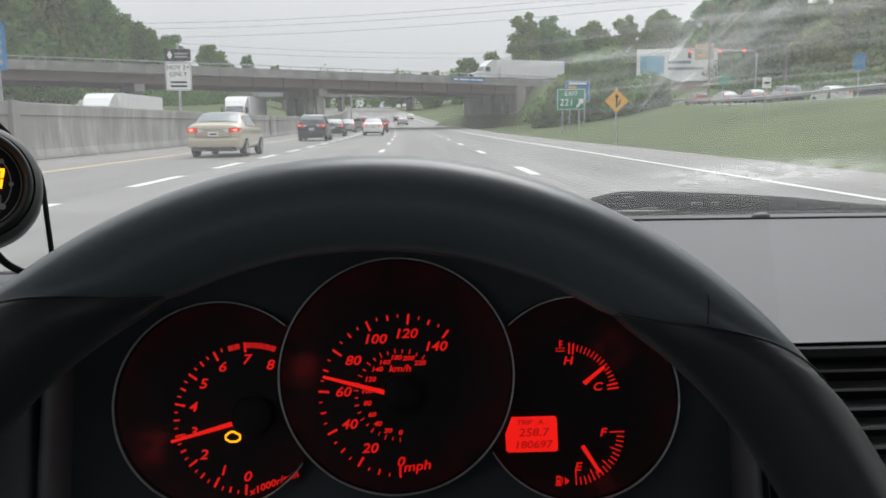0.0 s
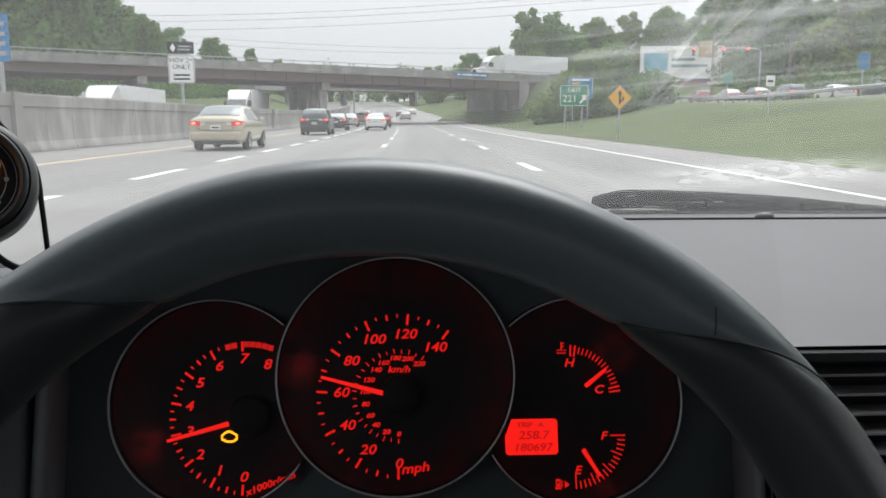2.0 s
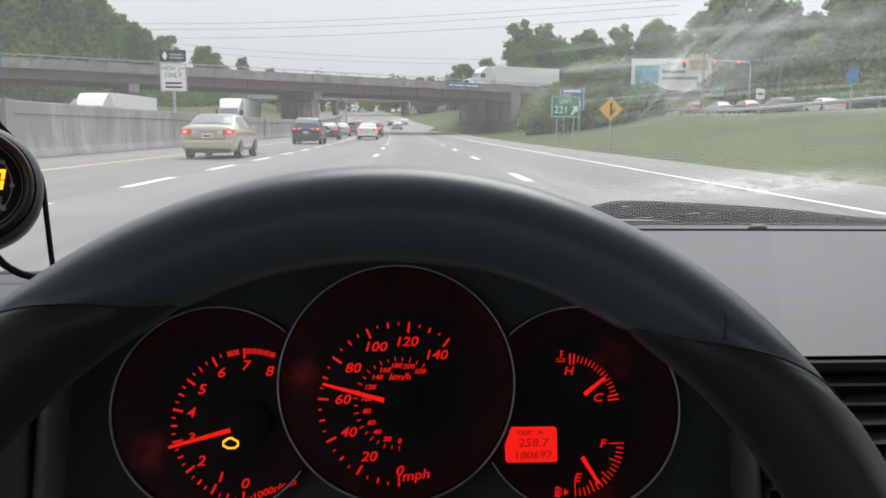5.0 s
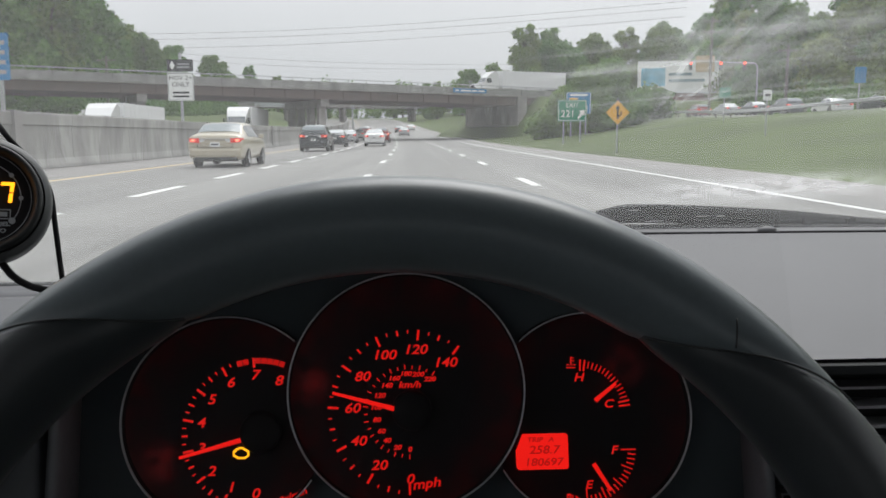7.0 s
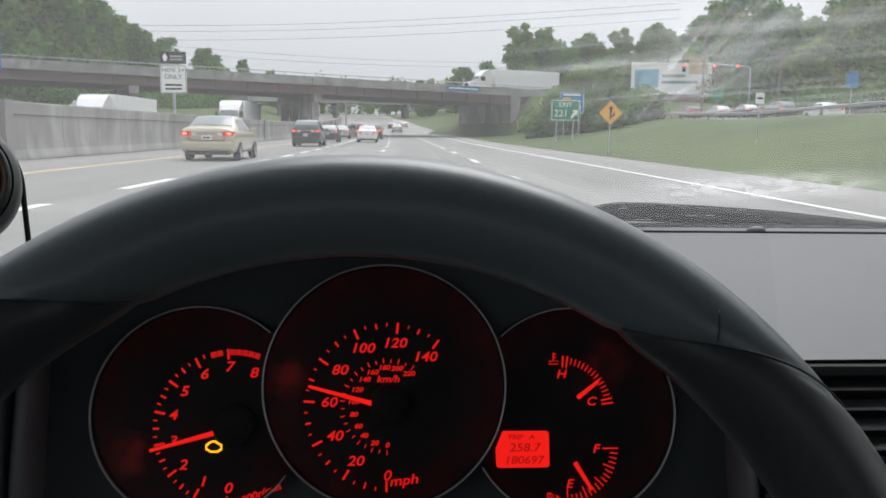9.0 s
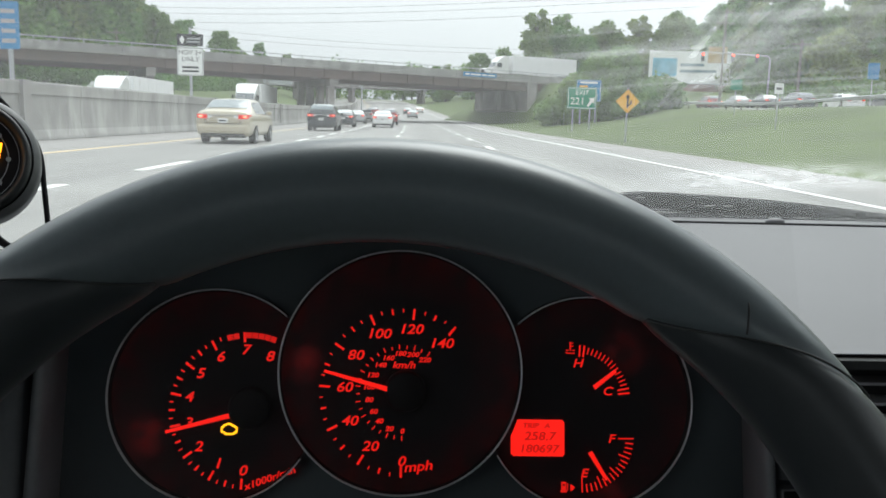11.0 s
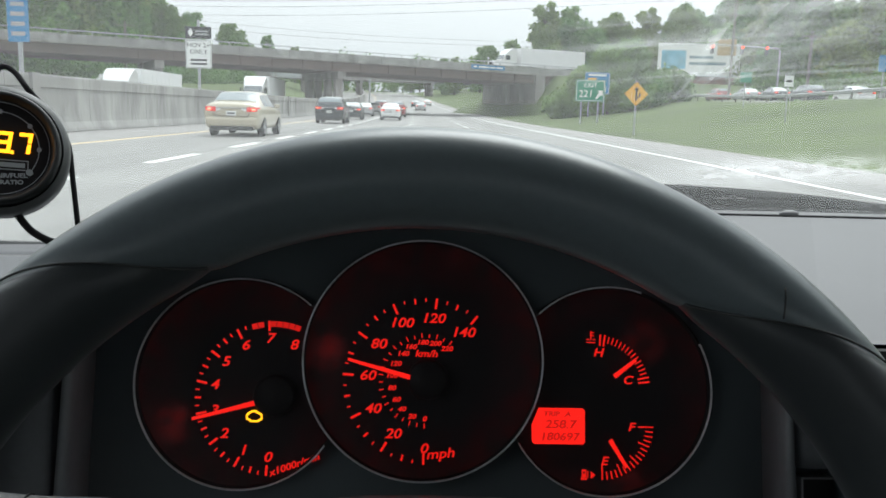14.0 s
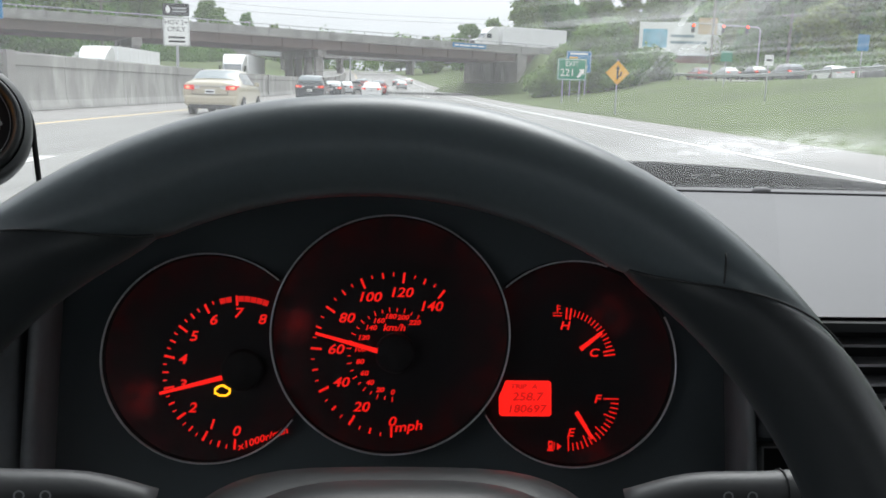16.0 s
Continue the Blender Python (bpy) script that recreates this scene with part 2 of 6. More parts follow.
def stained_mat(name, color):
    """Concrete with dark run-down stains and blotches."""
    m = mat(name, color, 0.82, 0, 0.22, 0.7, 14, 0.2, 0.25, per_piece=0.07, detail=8)
    n, l = m.node_tree.nodes, m.node_tree.links
    b = n["Principled BSDF"]
    value = b.inputs["Base Color"].links[0].from_socket
    co, mp = n.new("ShaderNodeTexCoord"), n.new("ShaderNodeMapping")
    mp.inputs["Scale"].default_value = (1.0, 1.0, 0.35)
    l.new(co.outputs["Object"], mp.inputs["Vector"])
    for scale, low in ((0.8, 0.74), (3.1, 0.86)):
        t, r, x = n.new("ShaderNodeTexNoise"), n.new("ShaderNodeMapRange"), n.new("ShaderNodeMix")
        t.inputs["Scale"].default_value, t.inputs["Detail"].default_value = scale, 6
        l.new(mp.outputs[0], t.inputs["Vector"])
        r.inputs["From Min"].default_value, r.inputs["From Max"].default_value = 0.36, 0.62
        r.inputs["To Min"].default_value, r.inputs["To Max"].default_value = low, 1.08
        l.new(t.outputs["Fac"], r.inputs["Value"])
        x.data_type, x.blend_type = "RGBA", "MULTIPLY"
        x.inputs["Factor"].default_value = 1.0
        l.new(value, x.inputs["A"])
        l.new(r.outputs[0], x.inputs["B"])
        value = x.outputs["Result"]
    l.new(value, b.inputs["Base Color"])
    return m


ROAD = road_mat("worn_grey_asphalt", (0.230, 0.225, 0.214))
SHOULDER = mat("pale_concrete_shoulder", (0.26, 0.25, 0.24), 0.75, 0, 0.14, 0.5, 30, 0.15, 0.2, detail=8)
FOOT_SHADE = mat("dark_foot_shade", (0.055, 0.05, 0.045), 0.95, 0, 0.4, 1.5, 20, 0.2, 0.1)
PAINT = mat("worn_white_road_paint", (0.72, 0.72, 0.70), 0.6, 0, 0.12, 3, 60, 0.05)
YELLOW = mat("worn_yellow_road_paint", (0.62, 0.47, 0.26), 0.6, 0, 0.2, 3, 60, 0.05)
CONCRETE = stained_mat("stained_concrete", (0.315, 0.31, 0.295))
BRIDGECON = stained_mat("weathered_bridge_concrete", (0.32, 0.30, 0.285))
GIRDER = mat("brown_steel_girder", (0.16, 0.115, 0.10), 0.7, 0.1, 0.2, 0.5, 8, 0.1)
GRASS = mat("mown_grass", (0.084, 0.112, 0.042), 0.9, 0, 0.42, 0.16, 2.2, 0.6, 0.2, detail=10)
LEAF = leaf_mat("green_leaves", (0.185, 0.275, 0.105))
LEAFDARK = leaf_mat("dark_green_leaves", (0.155, 0.240, 0.090))
LEAFLIGHT = leaf_mat("light_green_leaves", (0.225, 0.320, 0.12))
BARK = mat("grey_brown_bark", (0.11, 0.09, 0.07), 0.9, 0, 0.3, 3, 30, 0.5)
POLEWOOD = mat("weathered_pole_wood", (0.20, 0.18, 0.16), 0.85, 0, 0.2, 3, 40, 0.2)
STEEL = mat("galvanised_steel", (0.42, 0.43, 0.44), 0.45, 0.7, 0.15, 3, 40, 0.05)
SIGNGREEN = mat("green_sign_sheeting", (0.012, 0.22, 0.12), 0.45, 0, 0.06, 3, 40, 0)
SIGNBLUE = mat("blue_sign_sheeting", (0.03, 0.20, 0.42), 0.45, 0, 0.06, 3, 40, 0)
SIGNWHITE = mat("white_sign_sheeting", (0.78, 0.78, 0.77), 0.45, 0, 0.06, 3, 40, 0)
SIGNBLACK = mat("black_sign_sheeting", (0.02, 0.02, 0.022), 0.5, 0, 0.06, 3, 40, 0)
SIGNYELLOW = mat("yellow_sign_sheeting", (0.80, 0.42, 0.04), 0.45, 0, 0.06, 3, 40, 0)
TYRE = mat("black_tyre", (0.02, 0.02, 0.02), 0.85, 0, 0.15, 10, 60, 0.1)
RIM = mat("silver_rim", (0.45, 0.45, 0.46), 0.35, 0.7, 0.1, 10, 60, 0)
GLASS = pane_mat("dark_car_glass", (0.085, 0.10, 0.105), 0.06)
# sky reflection in rear windows is put into this pale base colour
REARGLASS = pane_mat("pale_sky_painted_glass", (0.24, 0.27, 0.28), 0.12)
TAILHOT = glow("bright_tail_bulb", (1.0, 0.22, 0.13), 2.2)
GLASS.node_tree.nodes["Principled BSDF"].inputs["IOR"].default_value = 2.0
BUMPER = mat("black_trim", (0.03, 0.03, 0.03), 0.6, 0, 0.1, 10, 60, 0)
TAIL = glow("lit_tail_lamp", (1.0, 0.03, 0.02), 0.38)
TAILDIM = mat("red_lamp_lens", (0.35, 0.02, 0.02), 0.2, 0, 0.1, 10, 60, 0)
HEAD = glow("lit_headlamp", (1.0, 0.86, 0.62), 6.0)
SIGNALRED = glow("red_traffic_lamp", (1.0, 0.06, 0.02), 5.0)


def paint(name, color):
    m = mat(name, color, 0.3, 0.15, 0.05, 4, 60, 0)
    m.node_tree.nodes["Principled BSDF"].inputs["Coat Weight"].default_value = 0.6
    return m


GOLD = paint("champagne_gold_paint", (0.50, 0.445, 0.34))
DARKPAINT = paint("dark_grey_paint", (0.035, 0.04, 0.045))
WHITEPAINT = paint("white_paint", (0.75, 0.75, 0.74))
SILVERPAINT = paint("silver_paint", (0.42, 0.43, 0.44))
REDPAINT = paint("dark_red_paint", (0.22, 0.03, 0.03))
OWNPAINT = paint("own_car_grey_paint", (0.10, 0.105, 0.11))
TRAILER = mat("white_trailer_panel", (0.74, 0.74, 0.74), 0.45, 0, 0.06, 0.8, 20, 0.02)


# ---- mesh helpers ----
def finish(name, bm, material, parent=None, label="", smooth=False):
    me = bpy.data.meshes.new(name)
    bm.to_mesh(me)
    bm.free()
    if smooth:
        me.shade_smooth()
    ob = new(name, me)
    for m in material if isinstance(material, (list, tuple)) else [material]:
        me.materials.append(m)
    if parent is not None:
        ob.parent = parent
    if label:
        ob["label"] = label
    return ob


def part(name, bm, material, parent, label="", smooth=False):
    return finish(name, bm, material, parent, label, smooth)


def box(bm, x0, x1, y0, y1, z0, z1, bevel=0.0, mat_index=0):
    r = bmesh.ops.create_cube(bm, size=1.0, matrix=Matrix.Translation(((x0 + x1) / 2, (y0 + y1) / 2, (z0 + z1) / 2)) @ Matrix.Diagonal((x1 - x0, y1 - y0, z1 - z0, 1)))
    if bevel:
        edges = list({e for v in r["verts"] for e in v.link_edges})
        bmesh.ops.bevel(bm, geom=edges, offset=bevel, segments=2, affect="EDGES", profile=0.6)
    return bm


def boxes(*rows, bevel=0.0):
    bm = bmesh.new()
    for row in rows:
        box(bm, *row, bevel=bevel)
    return bm


def sheet(bm, rows, close_u=False, close_v=False):
    """Quads over a grid of points: rows of equal length."""
    vs = [[bm.verts.new(p) for p in row] for row in rows]
    nu, nv = len(vs), len(vs[0])
    for i in range(nu if close_u else nu - 1):
        for j in range(nv if close_v else nv - 1):
            a, b = vs[i], vs[(i + 1) % nu]
            k = (j + 1) % nv
            try:
                bm.faces.new((a[j], a[k], b[k], b[j]))
            except ValueError:
                pass
    return vs


def tube(bm, points, radius, sides=8, cap=True):
    """A round bar along points; radius a number or one for each point."""
    pts = [Vector(p) for p in points]
    rows = []
    up = Vector((0.123, 0.31, 0.94))
    for i, p in enumerate(pts):
        d = (pts[min(i + 1, len(pts) - 1)] - pts[max(i - 1, 0)]).normalized()
        a = d.cross(up)
        if a.length < 0.05:
            a = d.cross(Vector((1, 0, 0)))
        a.normalize()
        b = d.cross(a)
        r = radius[i] if isinstance(radius, (list, tuple)) else radius
        rows.append([p + (a * math.cos(s) + b * math.sin(s)) * r for s in (2 * math.pi * k / sides for k in range(sides))])
    vs = sheet(bm, rows, close_v=True)
    if cap:
        bm.faces.new(vs[0][::-1])
        bm.faces.new(vs[-1])
    return bm


def prism(bm, outline, y0, y1):
    """A slab with an outline in x and z, from y0 to y1."""
    a = [bm.verts.new((x, y0, z)) for x, z in outline]
    b = [bm.verts.new((x, y1, z)) for x, z in outline]
    n = len(a)
    bm.faces.new(a)
    bm.faces.new(b[::-1])
    for i in range(n):
        bm.faces.new((a[i], b[i], b[(i + 1) % n], a[(i + 1) % n]))
    return bm


def lathe(bm, profile, cx, cz, start=0.0, end=2 * math.pi, steps=96):
    """Rows of (radius, y) turned about a line along y through (cx, cz)."""
    full = end - start > 6.28
    count = steps if full else max(4, int(steps * (end - start) / 6.283))
    rows = []
    for i in range(count + (0 if full else 1)):
        a = start + (end - start) * i / count
        rows.append([(cx + r * math.cos(a), y, cz + r * math.sin(a)) for r, y in profile])
    sheet(bm, rows, close_u=full)
    return bm


def smooth_curve(points, steps=8):
    """A Catmull-Rom line through points."""
    p = [Vector(q) for q in points]
    p = [2 * p[0] - p[1], *p, 2 * p[-1] - p[-2]]
    out = []
    for i in range(1, len(p) - 2):
        for k in range(steps):
            t = k / steps
            a, b, c, d = p[i - 1], p[i], p[i + 1], p[i + 2]
            out.append(0.5 * (2 * b + (c - a) * t + (2 * a - 5 * b + 4 * c - d) * t * t + (3 * b - a - 3 * c + d) * t ** 3))
    out.append(p[-2])
    return out


def lettering(text, size, shear=0.0, extrude=0.0, bold=0.0, spacing=1.0):
    """The mesh of a word in the built-in font, centred, flat in x and y."""
    cu = bpy.data.curves.new("letters", "FONT")
    cu.body, cu.size, cu.shear, cu.extrude, cu.offset = text, size, shear, extrude, bold
    cu.align_x, cu.align_y, cu.space_character = "CENTER", "CENTER", spacing
    cu.resolution_u = 3
    ob = bpy.data.objects.new("letters", cu)
    scene.collection.objects.link(ob)
    me = bpy.data.meshes.new_from_object(ob.evaluated_get(bpy.context.evaluated_depsgraph_get()))
    bpy.data.objects.remove(ob)
    bpy.data.curves.remove(cu)
    bm = bmesh.new()
    bm.from_mesh(me)
    bpy.data.meshes.remove(me)
    return bm


def upright(bm, x, y, z, turn=0.0):
    """Lettering stood up in the x-z plane, facing -y, at a place."""
    bm.transform(Matrix.Translation((x, y, z)) @ Matrix.Rotation(radians(turn), 4, "Y") @ Matrix.Rotation(radians(90), 4, "X"))
    return bm


def empty(name, m=None):
    ob = new(name)
    ob.empty_display_size = 0.1
    if m is not None:
        ob.matrix_world = m
    return ob


# ==== the car around the camera: drawn in the frame of its instrument face, x right, y ahead, z up ====
K = 1.12
CAR = Matrix.Translation((0, 0, 1.03)) @ Matrix.Rotation(radians(1.2), 4, "Z") @ Matrix.Rotation(radians(-13), 4, "X") @ Matrix.Translation((-0.00645 * K, 0.42028 * K, -0.04832 * K))


def car_thing(name, label, category, kind="", group=""):
    return tagged(empty(name, CAR), label, category, group, kind)


def cpart(name, bm, material, parent, label="", smooth=False):
    bm.transform(Matrix.Scale(K, 4))
    return part(name, bm, material, parent, label, smooth)


# hood over the instruments
def arch(cx, a, cz, b, y, grow=0.0, n=56, lean=0.066):
    pts = []
    for i in range(n + 1):
        s = radians(-22 + 224 * i / n)
        c, q = math.cos(s), math.sin(s)
        x = cx + (a + grow) * math.copysign(abs(c) ** 0.9655, c)
        z = cz + (b + grow) * math.copysign(abs(q) ** 0.9655, q)
        pts.append((x, y + lean * (z - 0.05), z))
    return pts


dashboard = car_thing("dashboard", "dark grey grained plastic dashboard below the windscreen", "dashboard")
bm = bmesh.new()
sheet(bm, [arch(0.008, 0.235, -0.17, 0.246, 0.20), arch(0.007, 0.228, -0.13, 0.239, 0.05), arch(0.005, 0.212, -0.127, 0.2285, -0.055), arch(0.004, 0.208, -0.127, 0.2265, -0.068), arch(0.004, 0.205, -0.127, 0.2240, -0.072)])
hood = cpart("instrument_hood", bm, INNER, dashboard, "black hood arching over the dials", True)
bm = bmesh.new()
sheet(bm, [arch(0.004, 0.205, -0.127, 0.2240, -0.072), arch(0.004, 0.202, -0.127, 0.2225, -0.070, 0, lean=0.06), arch(0.005, 0.207, -0.128, 0.2265, -0.04, 0, lean=0.03), arch(0.006, 0.217, -0.130, 0.2325, 0.006, 0, lean=0)])
cpart("hood_shroud", bm, SHROUD, hood, "deep black shroud round the dials", True)

# ---- steering wheel: a round leather rim, leaning with its top towards the windscreen ----
# the rim's pale edge is sheen from its leather coat
wheel = car_thing("steering_wheel", "black leather steering wheel with stitched seams and a glossy rim", "steering wheel")
WHEEL_MID, WHEEL_R, RIM_R = Vector((0.0054, -0.2612, -0.0308)), 0.1032, 0.0105
WU = Vector((math.cos(0.041), math.sin(0.041), 0))
WV = Vector((-math.sin(0.041) * math.sin(0.206), math.cos(0.041) * math.sin(0.206), math.cos(0.206)))
WN = WU.cross(WV)   # towards the driver


def rim_point(a, f, r):
    """A point of the rim: a degrees round the wheel, f degrees round the roll, from outside over the driver's side."""
    out = WU * math.cos(radians(a)) + WV * math.sin(radians(a))
    return WHEEL_MID + out * (WHEEL_R + r * math.cos(radians(f))) + WN * (r * math.sin(radians(f)))


def right_seam(f):
    return 39.0 + 0.16 * (max(20, min(170, f if f < 260 else 20)) - 64)


def left_seam(f):
    return 132.0 - 0.136 * (max(20, min(170, f if f < 260 else 20)) - 64)


def rim_roll(start, end, swell, n, cuff):
    """A stretch of the rim between two slanting seams; cuff rounds its ends off."""
    rows = []
    for i in range(n + 1):
        t = i / n
        r = RIM_R + swell - cuff * (1 if i in (0, n) else 0.3 if i in (1, n - 1) else 0)
        rows.append([rim_point(start(f) * (1 - t) + end(f) * t, f, r) for f in range(0, 360, 10)])
    bm = bmesh.new()
    sheet(bm, rows, close_v=True)
    return bm


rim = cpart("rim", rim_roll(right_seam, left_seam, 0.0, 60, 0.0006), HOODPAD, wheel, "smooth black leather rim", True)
cpart("grip", rim_roll(left_seam, lambda f: 268.0, 0.0004, 70, 0.0010), GRIP, wheel, "grained black leather grip", True)
cpart("grip", rim_roll(right_seam, lambda f: -88.0, 0.0004, 70, 0.0010), GRIP, wheel, "grained black leather grip", True)
for seam in (left_seam, right_seam):
    cpart("seam", tube(bmesh.new(), [rim_point(seam(f), f, RIM_R + 0.0001) for f in range(25, 170, 6)], 0.00024, 6), SEAM, rim, "pale worn leather seam", True)
cpart("seam", tube(bmesh.new(), [rim_point(48.8 - 0.07 * (f - 80), f, RIM_R) for f in range(80, 112, 4)], 0.00022, 6), SEAM, rim, "pale worn leather seam", True)


def hub_turn():
    return Matrix.Translation(WHEEL_MID) @ Matrix((WU, WV, WN)).transposed().to_4x4()


bm = bmesh.new()
rows = [[(q * math.cos(2 * math.pi * i / 40), q * math.sin(2 * math.pi * i / 40) * 0.82 - 0.012, z) for i in range(40)] for q, z in ((0.020, -0.030), (0.032, -0.026), (0.036, -0.012), (0.034, -0.003), (0.026, 0.002), (0.012, 0.004), (0.002, 0.0044))]
sheet(bm, rows, close_v=True)
bm.transform(hub_turn())
cpart("hub", bm, BLACK, wheel, "black hub pad", True)
for a in (202, 270, 338):
    c, q = math.cos(radians(a)), math.sin(radians(a))
    rows = []
    for d, w, h, z in ((0.022, 0.011, 0.006, -0.014), (0.05, 0.009, 0.005, -0.012), (0.08, 0.0085, 0.0045, -0.006), (0.099, 0.0095, 0.005, -0.001)):
        rows.append([(d * c - q * w * math.cos(s), d * q + c * w * math.cos(s), z + h * math.sin(s)) for s in (2 * math.pi * i / 16 for i in range(16))])
    bm = bmesh.new()
    sheet(bm, rows, close_v=True)
    bm.transform(hub_turn())
    cpart("spoke", bm, BLACK, wheel, smooth=True)


def dip(x):
    """The pad falls away in front of the driver's door."""
    t = min(1, max(0, (0.02 - x) / 0.15))
    return 0.050 * t * t * (3 - 2 * t)


def dash_top():
    """The pad from the vents to the foot of the windscreen, with a rounded front edge."""
    rows = []
    for y, z in ((0.012, -0.16), (0.012, 0.004), (0.016, 0.014), (0.026, 0.0205), (0.045, 0.0255), (0.12, 0.047), (0.25, 0.085), (0.36, 0.117), (0.44, 0.1380), (0.462, 0.1415), (0.466, 0.1345)):
        row = []
        for i in range(41):
            x = -0.60 + 1.73 * i / 40
            sag = -0.05 * ((x - 0.35) / 0.75) ** 2 * (y / 0.45)
            row.append((x, y + sag, z - 0.010 * ((x - 0.35) / 0.75) ** 2 - dip(x) * min(1, max(0, (y - 0.05) / 0.3))))
        rows.append(row)
    bm = bmesh.new()
    sheet(bm, rows[4:])
    return bm


cpart("top_pad", dash_top(), DASH, dashboard, "grey grained top pad", True)
# strip between pad and glass
bm = bmesh.new()
rows = []
for y, z in ((0.474, 0.132), (0.476, 0.1425), (0.50, 0.149), (0.545, 0.157), (0.56, 0.153)):
    rows.append([(-0.60 + 1.73 * i / 40, y - 0.05 * ((-0.60 + 1.73 * i / 40 - 0.35) / 0.75) ** 2, z - 0.010 * ((-0.60 + 1.73 * i / 40 - 0.35) / 0.75) ** 2 - dip(-0.60 + 1.73 * i / 40)) for i in range(41)])
sheet(bm, rows)
cpart("defroster_strip", bm, DASH, dashboard, smooth=True)
# the dark gap behind the pad, drawn as a black bead
bm = tube(bmesh.new(), [(x, 0.4695 - 0.05 * ((x - 0.35) / 0.75) ** 2, 0.1428 - 0.010 * ((x - 0.35) / 0.75) ** 2) for x in (0.06 + 1.07 * i / 40 for i in range(41))], 0.0021, 8)
cpart("dark_gap_bead", bm, CABLE, dashboard, "black bead drawn as the dark gap along the back edge of the pad", True)
bm = bmesh.new()
sheet(bm, [[(-0.60, 0.40, 0.04), (1.13, 0.40, 0.09)], [(-0.60, 0.52, 0.07), (1.13, 0.52, 0.12)]])
cpart("gap_filler", bm, INNER, dashboard)
# light sensor dome
bm = bmesh.new()
bmesh.ops.create_uvsphere(bm, u_segments=16, v_segments=10, radius=1.0, matrix=Matrix.Translation((0.414, 0.492, 0.1480)) @ Matrix.Diagonal((0.0105, 0.0105, 0.0046, 1)))
cpart("light_sensor", bm, SENSOR, dashboard, "small grey light sensor dome", True)

# lower dash body below and beside the instruments
bm = bmesh.new()
box(bm, -0.58, -0.215, -0.02, 0.05, -0.40, 0.02, 0.01)
box(bm, 0.20, 1.10, 0.06, 0.09, -0.40, -0.005, 0.004)
cpart("lower_panel", bm, INNER, dashboard)
bm = bmesh.new()
box(bm, 0.19, 1.12, 0.012, 0.06, -0.40, -0.085, 0.006)
cpart("centre_panel", bm, INNER, dashboard)


def vent(x0, x1):
    v = cpart("air_vent", boxes((x0, x1, 0.058, 0.064, -0.085, 0.02)), INNER, dashboard, "black air vent with grey horizontal slats")
    frame_bm = boxes((x0 - 0.006, x1 + 0.006, 0.018, 0.06, 0.0185, 0.023), (x0 - 0.006, x0, 0.018, 0.06, -0.085, 0.0185), (x1, x1 + 0.006, 0.018, 0.06, -0.085, 0.0185))
    cpart("vent_frame", frame_bm, INNER, v)
    for k in range(7):
        z = 0.0105 - 0.0105 * k
        bm = bmesh.new()
        prism(bm, [(x0, -0.0007), (x1, -0.0007), (x1, 0.0007), (x0, 0.0007)], 0.0, 0.022)
        bm.transform(Matrix.Translation((0, 0.026, z)) @ Matrix.Rotation(radians(6), 4, "X"))
        cpart("slat", bm, SLAT, v)
    return v


vent(0.205, 0.36)

# rounded uprights at the two sides of the instruments, with a fillet panel beyond each
def upright_bar(x0, x1, z0, z1, lean, y=-0.03, deep=0.02, bow=0.006):
    """A column with a bowed face, narrower at the top."""
    rows = []
    for i in range(9):
        z = z0 + (z1 - z0) * i / 8
        c, w = (x0 + x1) / 2 + lean * (i / 8) ** 2, (x1 - x0) / 2 * (1 - 0.25 * (i / 8) ** 2)
        rows.append([(c + w * math.cos(a), y - bow * math.sin(a) ** 0.6 if 0 < a < 3.14 else y, z) for a in (math.pi * k / 10 for k in range(11))] + [(c - w, y + deep, z), (c + w, y + deep, z)])
    bm = bmesh.new()
    vs = sheet(bm, rows, close_v=True)
    bm.faces.new(vs[0])
    bm.faces.new(vs[-1][::-1])
    bmesh.ops.recalc_face_normals(bm, faces=bm.faces)
    return bm


cpart("side_trim", upright_bar(-0.1565, -0.1495, -0.16, 0.035, 0.003), SIDETRIM, dashboard, "dark upright trim beside the dials", True)
cpart("side_panel", upright_bar(-0.188, -0.1578, -0.16, 0.03, 0.003, -0.029, 0.02, 0.003), SIDETRIM, dashboard, "dark fillet panel beside the dials", True)
cpart("side_trim", upright_bar(0.1725, 0.1790, -0.16, 0.035, -0.003), SIDETRIM, dashboard, "dark upright trim beside the dials", True)
cpart("side_panel", upright_bar(0.1800, 0.196, -0.0285, 0.03, -0.003, -0.029, 0.02, 0.003), SIDETRIM, dashboard, "dark fillet panel beside the dials", True)
bm = boxes((0.1806, 0.1960, -0.032, -0.02, -0.0332, -0.0325), (0.1806, 0.1813, -0.032, -0.02, -0.08, -0.0332))
cpart("switch_frame", bm, SLAT, dashboard, "pale thin frame of a switch panel")
cpart("switch_panel", boxes((0.1815, 0.1960, -0.029, -0.018, -0.08, -0.0334)), INNER, dashboard)

# ---- instrument cluster ----
cluster = car_thing("instrument_cluster", "black instrument cluster with three round dials lit in red", "instrument cluster")
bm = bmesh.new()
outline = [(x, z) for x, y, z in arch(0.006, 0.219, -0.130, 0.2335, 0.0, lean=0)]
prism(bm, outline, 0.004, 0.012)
cpart("face_panel", bm, FACE_SHADE, cluster, "matt black panel behind the dials")
# unseen cover, added so that its even sheen veils the dials like glare
bm = bmesh.new()
sheet(bm, [[(x, y, z) for x in (-0.19 + 0.024 * i for i in range(17))] for y, z in ((-0.045, -0.07), (-0.034, -0.02), (-0.025, 0.03), (-0.018, 0.075), (-0.013, 0.098))])
